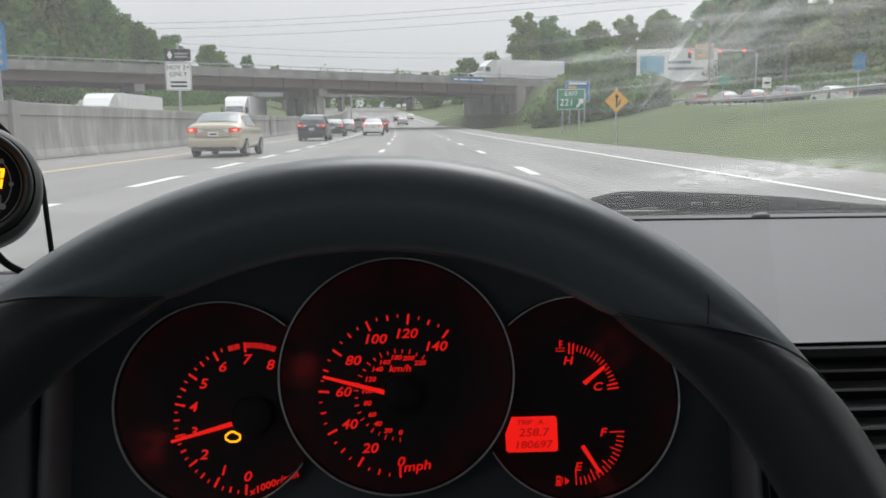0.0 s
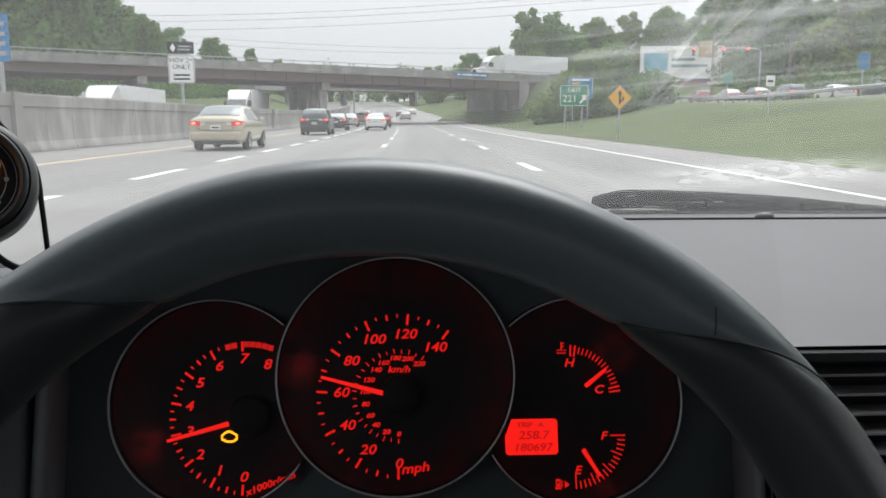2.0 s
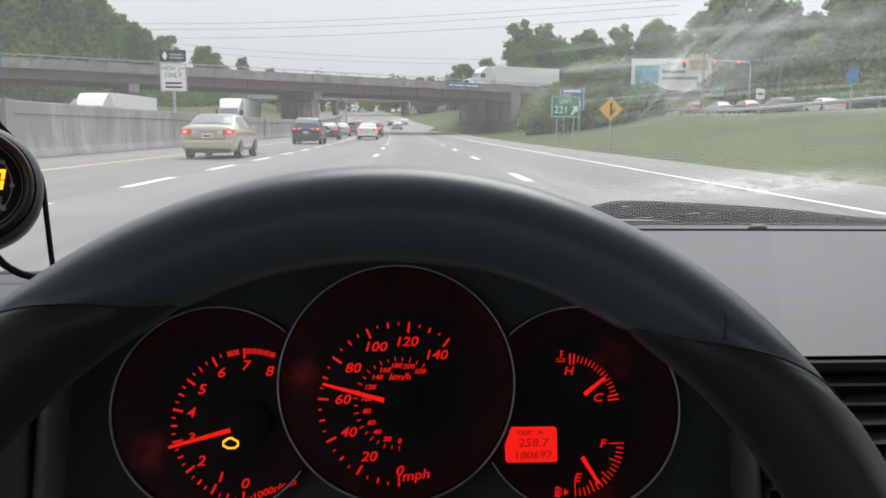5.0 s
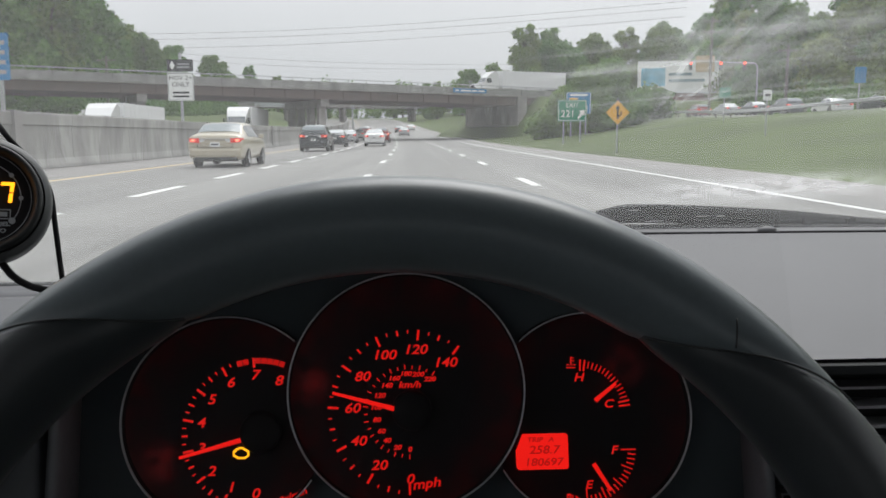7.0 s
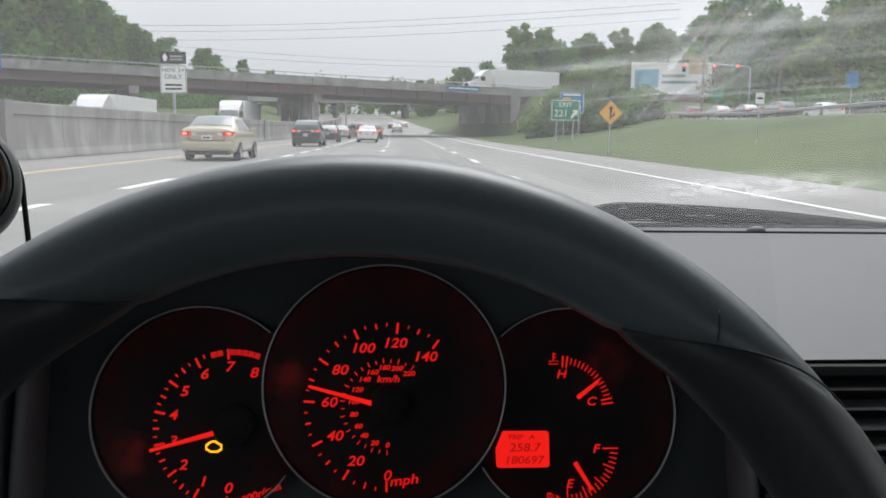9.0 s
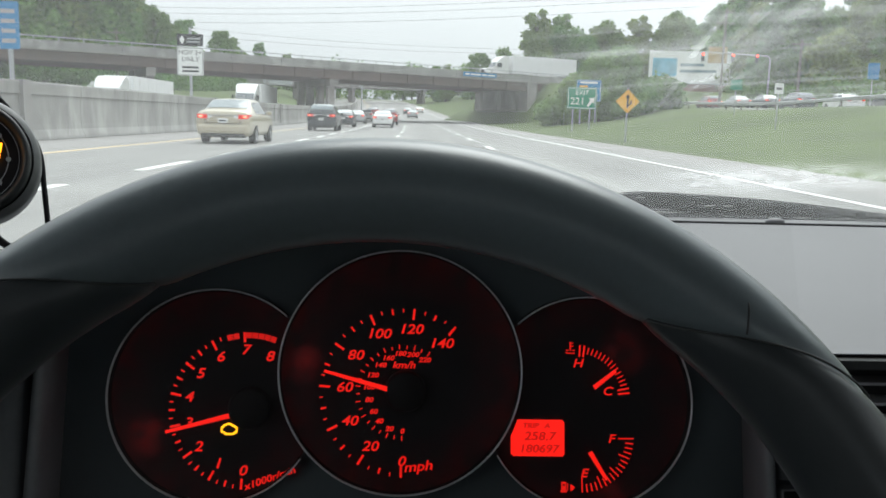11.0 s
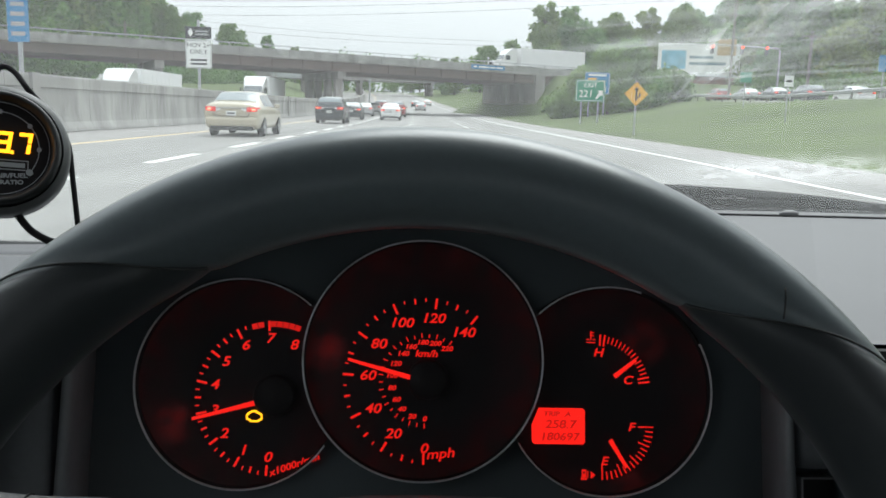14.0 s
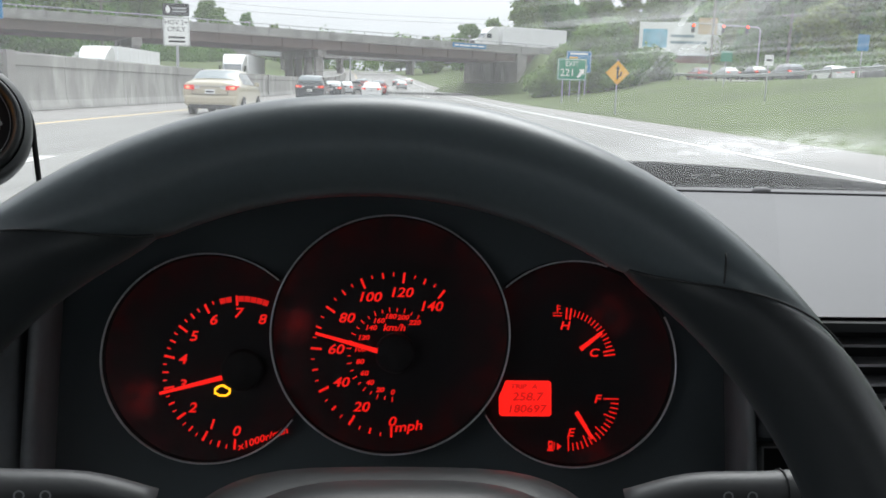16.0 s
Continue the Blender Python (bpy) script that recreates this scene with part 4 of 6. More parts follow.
for x, o in ((X0, -1), (X1, 1)):
    part("door_lining", panel([(x, -2.02, -0.74), (x, 0.98, -0.74), (x, 1.02, -0.16), (x, -2.0, -0.10)], 0.03, (o, 0, 0)), CARPET, cabin)
    part("body_side", panel([(x + o * 0.04, -2.06, -0.80), (x + o * 0.04, -1.64, -0.82), (x + o * 0.04, -1.52, -0.52), (x + o * 0.04, -1.2, -0.40), (x + o * 0.04, -0.92, -0.52), (x + o * 0.04, -0.82, -0.84), (x + o * 0.04, 1.02, -0.84), (x + o * 0.04, 1.12, -0.52), (x + o * 0.04, 1.4, -0.40), (x + o * 0.04, 1.7, -0.52), (x + o * 0.04, 1.8, -0.82), (x + o * 0.04, 2.1, -0.78), (x + o * 0.04, 2.12, -0.40), (x + o * 0.04, 1.2, -0.20), (x + o * 0.04, 1.02, -0.17), (x + o * 0.04, -2.0, -0.11)], 0.05, (o, 0, 0)), OWNPAINT, cabin)
    part("front_pillar", panel([(x, 1.06, -0.16), (x, 1.14, -0.15), (x, 0.10, 0.44), (x, 0.0, 0.43)], 0.05, (o, 0, 0)), CABIN, cabin)
    part("door_pillar", panel([(x, -0.62, -0.12), (x, -0.48, -0.12), (x, -0.50, 0.43), (x, -0.60, 0.43)], 0.05, (o, 0, 0)), CABIN, cabin)
    part("rear_pillar", panel([(x, -2.02, -0.10), (x, -1.72, -0.10), (x, -1.32, 0.40), (x, -1.52, 0.37)], 0.05, (o, 0, 0)), CABIN, cabin)
    for y in (-1.2, 1.4):
        bm = bmesh.new()
        lathe(bm, [(0.19, -0.10), (0.285, -0.105), (0.31, -0.07), (0.31, 0.07), (0.285, 0.105), (0.19, 0.10)], 0, 0, steps=28)
        bm.transform(Matrix.Translation((x - o * 0.04, y, -0.714)) @ Matrix.Rotation(radians(90), 4, "Z"))
        w = part("wheel", bm, TYRE, cabin, "black tyre on a silver rim", True)
        bm = bmesh.new()
        lathe(bm, [(0.0, -0.07), (0.06, -0.08), (0.08, -0.055), (0.17, -0.05), (0.2, -0.095)], 0, 0, steps=20)
        bm.transform(Matrix.Translation((x - o * 0.04, y, -0.714)) @ Matrix.Rotation(radians(90 if o > 0 else -90), 4, "Z"))
        part("rim", bm, RIM, w, "", True)
bm = bmesh.new()
rows = []
for y, z in ((1.16, -0.190), (1.4, -0.215), (1.75, -0.265), (2.02, -0.33), (2.12, -0.40), (2.17, -0.55), (2.16, -0.78)):
    rows.append([(MID + (X1 - MID + 0.06) * q / 6, y - 0.10 * (q / 6) ** 2 * (y > 1.7), z - 0.045 * (q / 6) ** 4) for q in range(-6, 7)])
sheet(bm, rows)
bmesh.ops.recalc_face_normals(bm, faces=bm.faces)
part("bonnet", bm, OWNPAINT, cabin, "grey bonnet", True)

# front seats, out of view, added to block light from the rear window
def car_seat(x):
    seat = part("seat", boxes((x - 0.25, x + 0.25, -0.30, 0.20, -0.72, -0.50), bevel=0.05), SEATCLOTH, cabin, "dark cloth front seat, added to block rear light")
    rows = []
    for z, w, y, d in ((-0.62, 0.23, -0.22, 0.09), (-0.45, 0.25, -0.25, 0.09), (-0.25, 0.25, -0.29, 0.08), (-0.08, 0.23, -0.33, 0.07), (0.00, 0.19, -0.35, 0.05), (0.03, 0.12, -0.36, 0.02)):
        rows.append([(x + w * math.copysign(abs(math.cos(a)) ** 0.6, math.cos(a)), y + d * math.copysign(abs(math.sin(a)) ** 0.7, math.sin(a)), z) for a in (2 * math.pi * i / 24 for i in range(24))])
    bm = bmesh.new()
    vs = sheet(bm, rows, close_v=True)
    bm.faces.new(vs[0])
    bm.faces.new(vs[-1][::-1])
    bmesh.ops.recalc_face_normals(bm, faces=bm.faces)
    part("backrest", bm, SEATCLOTH, seat, "", True)
    bm = boxes((x - 0.13, x + 0.13, -0.40, -0.29, 0.07, 0.27), bevel=0.045)
    for q in (-0.06, 0.06):
        tube(bm, [(x + q, -0.35, 0.0), (x + q, -0.35, 0.09)], 0.007, 8)
    part("headrest", bm, SEATCLOTH, seat)


car_seat(0.02)
car_seat(0.74)

# windscreen with a film of wiper smears
def screen_mat():
    """Clear glass with a thin milky film that also stands in for haze, a fan of wiper smears, long faint arcs and a
    patch of spray.
    """
    m = bpy.data.materials.new("smeared_windscreen")
    m.use_nodes = True
    n, l = m.node_tree.nodes, m.node_tree.links
    n.remove(n["Principled BSDF"])
    co = n.new("ShaderNodeTexCoord")
    unit, sep = n.new("ShaderNodeVectorMath"), n.new("ShaderNodeSeparateXYZ")
    unit.operation = "SCALE"
    unit.inputs["Scale"].default_value = 1 / K
    l.new(co.outputs["Object"], unit.inputs[0])
    l.new(unit.outputs[0], sep.inputs[0])
    X, Y = sep.outputs["X"], sep.outputs["Y"]

    def calc(op, a, b=0.0, c=0.0):
        x = n.new("ShaderNodeMath")
        x.operation = op
        for k, v in enumerate((a, b, c)):
            if isinstance(v, (int, float)):
                x.inputs[k].default_value = v
            else:
                l.new(v, x.inputs[k])
        return x.outputs[0]

    def step(v, a, b):
        """0 at a, 1 at b."""
        x = n.new("ShaderNodeMapRange")
        x.interpolation_type = "SMOOTHSTEP"
        up = b > a
        x.inputs["From Min"].default_value, x.inputs["From Max"].default_value = min(a, b), max(a, b)
        x.inputs["To Min"].default_value, x.inputs["To Max"].default_value = (0.0, 1.0) if up else (1.0, 0.0)
        l.new(v, x.inputs["Value"])
        return x.outputs[0]

    def streak(u, v, scale_u, scale_v, detail, lo, hi):
        w, t = n.new("ShaderNodeCombineXYZ"), n.new("ShaderNodeTexNoise")
        l.new(calc("MULTIPLY", u, scale_u), w.inputs[0])
        l.new(calc("MULTIPLY", v, scale_v), w.inputs[1])
        t.inputs["Scale"].default_value, t.inputs["Detail"].default_value, t.inputs["Distortion"].default_value = 1.0, detail, 0.3
        l.new(w.outputs[0], t.inputs["Vector"])
        return step(t.outputs["Fac"], lo, hi)

    def times(*some):
        out = some[0]
        for v in some[1:]:
            out = calc("MULTIPLY", out, v)
        return out

    dx, dy = calc("SUBTRACT", X, 0.226), calc("SUBTRACT", 0.372, Y)
    angle = calc("ARCTAN2", dx, dy)
    reach = calc("SQRT", calc("ADD", calc("MULTIPLY", dx, dx), calc("MULTIPLY", dy, dy)))
    fan = times(calc("ADD", calc("MULTIPLY", streak(angle, reach, 26.0, 3.0, 3, 0.52, 0.70), 0.3), streak(angle, reach, 8.0, 6.0, 5, 0.40, 0.80)), step(angle, -0.10, 0.12), step(angle, 1.0, 0.25), step(reach, 0.0, 0.10), step(reach, 0.34, 0.12))
    tilt = calc("MULTIPLY_ADD", X, 0.16, Y)
    fine = streak(calc("MULTIPLY_ADD", Y, 0.5, X), tilt, 3.0, 170.0, 3, 0.56, 0.70)
    arcs = times(calc("ADD", calc("MULTIPLY", fine, 0.55), streak(X, tilt, 2.0, 55.0, 5, 0.45, 0.85)), step(X, 0.06, 0.20), step(Y, 0.345, 0.30), step(Y, 0.14, 0.20))
    px, py = calc("MULTIPLY", calc("SUBTRACT", X, 0.40), 5.0), calc("MULTIPLY", calc("SUBTRACT", calc("MULTIPLY_ADD", X, 0.10, Y), 0.492), 26.0)
    far = calc("SQRT", calc("ADD", calc("MULTIPLY", px, px), calc("MULTIPLY", py, py)))
    spray = times(step(far, 1.05, 0.2), streak(X, Y, 45.0, 90.0, 6, 0.25, 0.65))
    total = calc("ADD", calc("MULTIPLY_ADD", fan, 0.30, FILM_HAZE), calc("ADD", calc("MULTIPLY", arcs, 0.20), calc("MULTIPLY", spray, 0.25)))
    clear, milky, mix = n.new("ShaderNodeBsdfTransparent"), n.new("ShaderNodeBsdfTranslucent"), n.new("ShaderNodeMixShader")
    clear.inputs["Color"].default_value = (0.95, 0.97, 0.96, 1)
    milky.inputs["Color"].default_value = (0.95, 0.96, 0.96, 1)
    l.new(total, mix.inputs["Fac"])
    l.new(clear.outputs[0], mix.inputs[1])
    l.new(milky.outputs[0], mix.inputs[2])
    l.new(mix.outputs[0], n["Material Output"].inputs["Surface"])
    return m


# even share of milky film; also stands in for the haze outdoors
FILM_HAZE = 0.082
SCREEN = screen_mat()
bm = bmesh.new()
rows = []
for j in range(13):
    t = j / 12
    row = []
    for i in range(25):
        x = XL + (XR - XL) * i / 24
        s = ((x - 0.36) / 0.8) ** 2
        row.append((x, 0.565 - 1.02 * t - 0.10 * s, 0.148 - dip(x) * (1 - t) + 0.275 * t + 0.035 * math.sin(math.pi * t)))
    rows.append(row)
vs = sheet(bm, rows)
bm.transform(Matrix.Scale(K, 4))
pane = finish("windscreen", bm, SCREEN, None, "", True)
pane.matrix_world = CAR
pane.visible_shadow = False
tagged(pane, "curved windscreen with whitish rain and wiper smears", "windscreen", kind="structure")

wiper = car_thing("wiper", "black wiper parked at the foot of the windscreen", "wiper")
bl = [(0.245, 0.60, 0.183), (0.275, 0.60, 0.1885), (0.30, 0.60, 0.190), (0.386, 0.60, 0.187), (0.495, 0.60, 0.180), (0.617, 0.60, 0.168), (0.74, 0.585, 0.160)]
bm = bmesh.new()
rows = []
for p, w in zip(smooth_curve(bl, 4), [0.3 + min(1, 0.5 + i * 0.12) * 0.7 for i in range(25)]):
    h = 0.0105 * w
    rows.append([(p.x, p.y - 0.004, p.z - h * 1.6), (p.x, p.y - 0.006, p.z - h * 0.3), (p.x, p.y - 0.002, p.z + h * 0.4), (p.x, p.y + 0.008, p.z - h), (p.x, p.y + 0.004, p.z - h * 1.8)])
sheet(bm, rows, close_v=True)
cpart("blade", bm, WIPER, wiper, smooth=True)
bm = tube(bmesh.new(), smooth_curve([(0.262, 0.585, 0.1745), (0.33, 0.585, 0.1745), (0.42, 0.585, 0.1725), (0.53, 0.585, 0.168), (0.66, 0.575, 0.162), (0.80, 0.56, 0.152)], 4), 0.0034, 8)
arm = cpart("arm", bm, WIPER, wiper, smooth=True)
# raised end of the arm, with a dished cover behind it
bm = bmesh.new()
rows = []
for x, t, w in ((0.252, 0.186, 0.002), (0.272, 0.1905, 0.005), (0.300, 0.1932, 0.008), (0.335, 0.1930, 0.008), (0.352, 0.1905, 0.007), (0.372, 0.1885, 0.004)):
    rows.append([(x, 0.592 - w, t - 0.010), (x, 0.590 - w, t - 0.003), (x, 0.592, t), (x, 0.594 + w, t - 0.003), (x, 0.594 + w, t - 0.010)])
sheet(bm, rows)
cpart("arm_head", bm, WIPER, wiper, smooth=True)
bm = bmesh.new()
bmesh.ops.create_uvsphere(bm, u_segments=20, v_segments=10, radius=1.0, matrix=Matrix.Translation((0.432, 0.588, 0.1785)) @ Matrix.Rotation(radians(3), 4, "Y") @ Matrix.Diagonal((0.036, 0.004, 0.0032, 1)))
cpart("bridge", bm, WIPER, wiper, smooth=True)
# glints on the wiper, drawn as thin pale strips
for x0, x1, z in ((0.366, 0.402, 0.1762), (0.283, 0.294, 0.1842), (0.302, 0.324, 0.1705)):
    cpart("glint_strip", tube(bmesh.new(), [(x0, 0.580, z - 0.0006), ((x0 + x1) / 2, 0.580, z), (x1, 0.580, z)], 0.0005, 6), SLAT, wiper, "pale strip drawn as a glint on the wiper", True)
for x, z in ((0.30, 0.178), (0.352, 0.1735), (0.385, 0.176), (0.47, 0.1725), (0.505, 0.1705), (0.56, 0.169)):
    cpart("claw", boxes((x - 0.005, x + 0.005, 0.576, 0.596, z - 0.006, z + 0.003), bevel=0.002), WIPER, wiper)


def smoothstep(a, b, v):
    t = min(1, max(0, (v - a) / (b - a)))
    return t * t * (3 - 2 * t)


def cowl_row(y, z, drop):
    return [(x, y, z - drop * (1 - smoothstep(0.12, 0.27, x)) - 0.02 * max(0, x - 0.55)) for x in (XL + (XR - XL) * i / 48 for i in range(49))]


bm = bmesh.new()
sheet(bm, [cowl_row(0.562, 0.1575, 0.066), cowl_row(0.575, 0.1635, 0.066), cowl_row(0.60, 0.1690, 0.064), cowl_row(0.68, 0.1735, 0.062)])
cowl = cpart("cowl_panel", bm, INNER, wiper, "black cowl panel below the wiper", True)
cpart("cowl_seal", tube(bmesh.new(), cowl_row(0.560, 0.1590, 0.067), 0.0017, 6), CABLE, cowl, smooth=True)


# ==== the motorway ====
BEND = -1.5e-4


def cx(y):
    return BEND * y * y if y > 0 else 0.0


def rise(y):
    """The road climbs gently ahead."""
    q = min(max(y, 50), 404) - 50
    return 0.5 * 1.75e-4 * q * q if q < 200 else 3.5 + 0.035 * (q - 200)


def along(u, y, z):
    return (u + cx(y), y, z + rise(y))


def height(x, y):
    u = x - cx(min(y, 420))
    h = 0.0
    if u > 9:
        h += 2.7 * smoothstep(10, 34, u) + 5.0 * smoothstep(48, 95, u)
        h += 0.15 * math.sin(x * 0.21 + y * 0.13) * smoothstep(10, 20, u)
    if u < -29:
        h += 4.0 * smoothstep(-30, -48, u) + 9.0 * smoothstep(-58, -120, u)
    h += 7.0 * smoothstep(350, 900, y)
    return h - 0.04 + rise(y)


bm = bmesh.new()
xs = [-2500, -1500, -800, -400, -250, -160, -120, -95, -75, -60, -52, -45, -38, -32, -29, -20, -10, 0, 8, 9.5, 12, 15, 18, 22, 26, 30, 34, 38, 44, 50, 58, 68, 80, 95, 120, 160, 250, 400, 800, 1500, 2500]
ys = [-300, -120, -60, -30] + list(range(-15, 260, 8)) + [280, 310, 340, 380, 430, 500, 600, 700, 900, 1300, 2000, 3500]
sheet(bm, [[(x + cx(min(y, 420)), y, height(x + cx(min(y, 420)), y)) for x in xs] for y in ys])
bmesh.ops.recalc_face_normals(bm, faces=bm.faces)
ground = tagged(finish("ground", bm, GRASS, None, "", True), "mown green grass verge and embankment", "ground", kind="structure")



def strip(u0, u1, z, y0=-40, y1=404, step=6):
    bm = bmesh.new()
    ys_ = []
    y = y0
    while y < y1 - 0.01:
        ys_.append(y)
        y += step
    ys_.append(y1)
    sheet(bm, [[along(u0, y, z), along(u1, y, z)] for y in ys_][::-1])
    return bm


def slab(u0, u1, z0, z1, y0, y1, step=6):
    bm = bmesh.new()
    n = max(1, int((y1 - y0) / step))
    rows = [[along(u0, y, z0), along(u0, y, z1), along(u1, y, z1), along(u1, y, z0)] for y in (y0 + (y1 - y0) * i / n for i in range(n + 1))]
    vs = sheet(bm, rows, close_v=True)
    bm.faces.new(vs[0])
    bm.faces.new(vs[-1][::-1])
    bmesh.ops.recalc_face_normals(bm, faces=bm.faces)
    return bm


road = tagged(finish("road", strip(-12.4, 7.0, 0.0), ROAD), "worn grey asphalt motorway with several lanes", "road", kind="structure")
part("shoulder", strip(7.0, 9.1, 0.002), SHOULDER, road, "pale paved hard shoulder")
part("shoulder", strip(-11.9, -9.0, 0.004), SHOULDER, road, "pale paved inner shoulder")
part("edge_line", strip(5.98, 6.14, 0.006), PAINT, road, "solid white edge line")
part("edge_line", strip(-8.68, -8.47, 0.006), YELLOW, road, "solid yellow edge line")
LANES = ((-4.9, 6.1, 3.05, 2.2), (-1.28, 12.2, 3.05, 6.8), (2.40, 12.2, 3.05, 4.6))
for u, gap, length, first in LANES:
    y = first - 2 * gap
    while y < 260:
        if y > -10:
            part("lane_dash", slab(u - 0.10, u + 0.10, -0.002, 0.006, y, y + length, 3), PAINT, road)
        y += gap
other = tagged(finish("opposite_road", strip(-29.0, -13.1, 0.0), ROAD), "grey asphalt carriageway for oncoming traffic", "road", kind="structure")
part("edge_line", strip(-14.2, -14.05, 0.006), YELLOW, other)
for u in (-17.9, -21.6, -25.3):
    for k in range(20):
        part("lane_dash", slab(u - 0.065, u + 0.065, -0.002, 0.006, 30 + 12.2 * k, 33 + 12.2 * k, 3), PAINT, other)

# median barrier of cast panels
barrier = tagged(empty("median_barrier"), "tall stained concrete median barrier with panel joints", "barrier", kind="structure")
HALF = [(-0.27, 0.0), (-0.25, 0.10), (-0.15, 0.32), (-0.13, 0.5), (-0.11, 1.38), (-0.165, 1.42), (-0.165, 1.76), (-0.14, 1.81)]
PROFILE = HALF + [(-u, z) for u, z in HALF[::-1]]
SEGLEN = 6.0


def barrier_panel(y0):
    bm = bmesh.new()
    rows = []
    for y in (y0 + 0.012, y0 + SEGLEN / 2, y0 + SEGLEN - 0.012):
        rows.append([along(-12.25 + u, y, z) for u, z in PROFILE])
    vs = sheet(bm, rows)
    bm.faces.new(vs[0])
    bm.faces.new(vs[-1][::-1])
    bmesh.ops.recalc_face_normals(bm, faces=bm.faces)
    return bm


for k in range(-3, 62):
    part("barrier_panel", barrier_panel(SEGLEN * k), CONCRETE, barrier)
for k in range(8):
    part("barrier_post", slab(-12.52, -11.99, 0.0, 1.835, 25.5 + 24 * k, 26.0 + 24 * k, 1), SHOULDER, barrier, "pale concrete post at a joint")
# shadow line at the barrier foot, painted as a dark strip
part("barrier_foot_shade", strip(-11.98, -11.78, 0.009), FOOT_SHADE, road, "dark strip painted as shade along the foot of the barrier")
part("barrier_core", slab(-12.33, -12.17, 0.0, 1.55, -18, 371, 6), CONCRETE, barrier)


# ---- trees ----
def leaf_cloud(rng, lobes, count, size, squash=0.85):
    """Leaf sprays round several lobes, thick at the skin and thin inside: one mesh of small quads."""
    lobes = np.array(lobes, float)
    w = lobes[:, 3] ** 2
    pick = rng.choice(len(lobes), count, p=w / w.sum())
    d = rng.normal(size=(count, 3))
    d /= np.linalg.norm(d, axis=1)[:, None]
    ph = pick * 1.7
    lump = 1 + 0.20 * np.sin(d[:, 0] * 7 + ph) * np.sin(d[:, 1] * 6 + 2 * ph) + 0.13 * np.sin(d[:, 2] * 9 + ph)
    r = lobes[pick, 3] * lump * (0.55 + 0.62 * rng.random(count) ** 0.8)
    c = lobes[pick, :3] + d * r[:, None] * [1, 1, squash]
    a = rng.normal(size=(count, 3))
    a = a - 0.6 * d * (a * d).sum(1)[:, None]
    a /= np.linalg.norm(a, axis=1)[:, None]
    b = np.cross(a, rng.normal(size=(count, 3)))
    b /= np.linalg.norm(b, axis=1)[:, None]
    s = (size * (0.45 + 1.0 * rng.random(count)))[:, None]
    pts = np.stack([c - a * s, c + b * s * 0.62, c + a * s, c - b * s * 0.62], 1).reshape(-1, 3)
    me = bpy.data.meshes.new("leaves")
    me.from_pydata(pts.tolist(), [], np.arange(count * 4).reshape(-1, 4).tolist())
    return me


def make_tree(seed, h, spread, leaves, size, leaf, label):
    rng = np.random.default_rng(seed)
    root = tagged(empty("tree"), label, "tree")
    bm = bmesh.new()
    trunk = [(0, 0, -0.4), (0.05 * h * rng.normal() * 0.3, 0.0, h * 0.25), (0.1 * rng.normal(), 0.1 * rng.normal(), h * 0.5), (0.15 * rng.normal(), 0.15 * rng.normal(), h * 0.85)]
    tube(bm, trunk, [0.026 * h, 0.018 * h, 0.012 * h, 0.003 * h], 8)
    lobes = []
    for k in range(24):
        f = 0.12 + 0.82 * (k + rng.random()) / 24
        a = 2.4 * k + rng.random()
        env = spread * (0.72 * math.sin(math.pi * min(1, 0.18 + 0.80 * f)) ** 0.7)
        reach = env * math.sqrt(rng.random()) * 0.95
        end = (reach * math.cos(a), reach * math.sin(a), h * f)
        if k % 2 == 0:
            tube(bm, [(0, 0, max(0.3, end[2] - 0.14 * h)), (end[0] * 0.5, end[1] * 0.5, end[2] - 0.05 * h), end], [0.008 * h, 0.005 * h, 0.002 * h], 5)
        lobes.append((*end, spread * (0.20 + 0.17 * rng.random()) * (1.15 - 0.45 * f)))
    part("trunk", bm, BARK, root)
    me = leaf_cloud(rng, lobes, leaves, size)
    me.materials.append(leaf)
    crown = new("crown", me)
    crown.parent = root
    return root


def copies(ob, rows, label=""):
    """Moves the first to its place and sets copies of it at the others."""
    first = True
    for x, y, s, turn in rows:
        m = Matrix.Translation((x, y, height(x, y) - 0.1)) @ Matrix.Rotation(turn, 4, "Z") @ Matrix.Scale(s, 4)
        if first:
            ob.matrix_world = m
            first = False
        else:
            c = copy_thing(ob, Matrix.Translation((x, y, height(x, y) - 0.1)) @ Matrix.Rotation(turn, 4, "Z"))
            c.scale = (s, s, s)


rng = random.Random(5)
TREES = [make_tree(1, 13, 5.2, 11000, 0.27, LEAF, "tall leafy green deciduous tree"), make_tree(2, 16, 6.0, 12000, 0.29, LEAFDARK, "tall dark green deciduous tree"),
         make_tree(3, 11, 5.0, 10000, 0.26, LEAFLIGHT, "broad light green deciduous tree"), make_tree(4, 18, 5.0, 11000, 0.28, LEAF, "slender tall green tree")]
spots = {0: [], 1: [], 2: [], 3: []}
# wood on the left hill, wood on the right hill, belt ahead
for k in range(76):
    y = 45 + 3.1 * k + rng.uniform(-3, 3)
    u = -50 - rng.uniform(0, 36) - max(0, 30 - y * 0.3)
    spots[rng.choice((0, 1, 1, 3))].append((u + cx(y), y, rng.uniform(1.0, 1.4), rng.uniform(0, 6.28)))
for k in range(66):
    y = 34 + 3.2 * k + rng.uniform(-3, 3)
    u = 58 + rng.uniform(0, 30)
    spots[rng.choice((0, 0, 1, 2))].append((u + cx(y), y, rng.uniform(1.0, 1.5), rng.uniform(0, 6.28)))
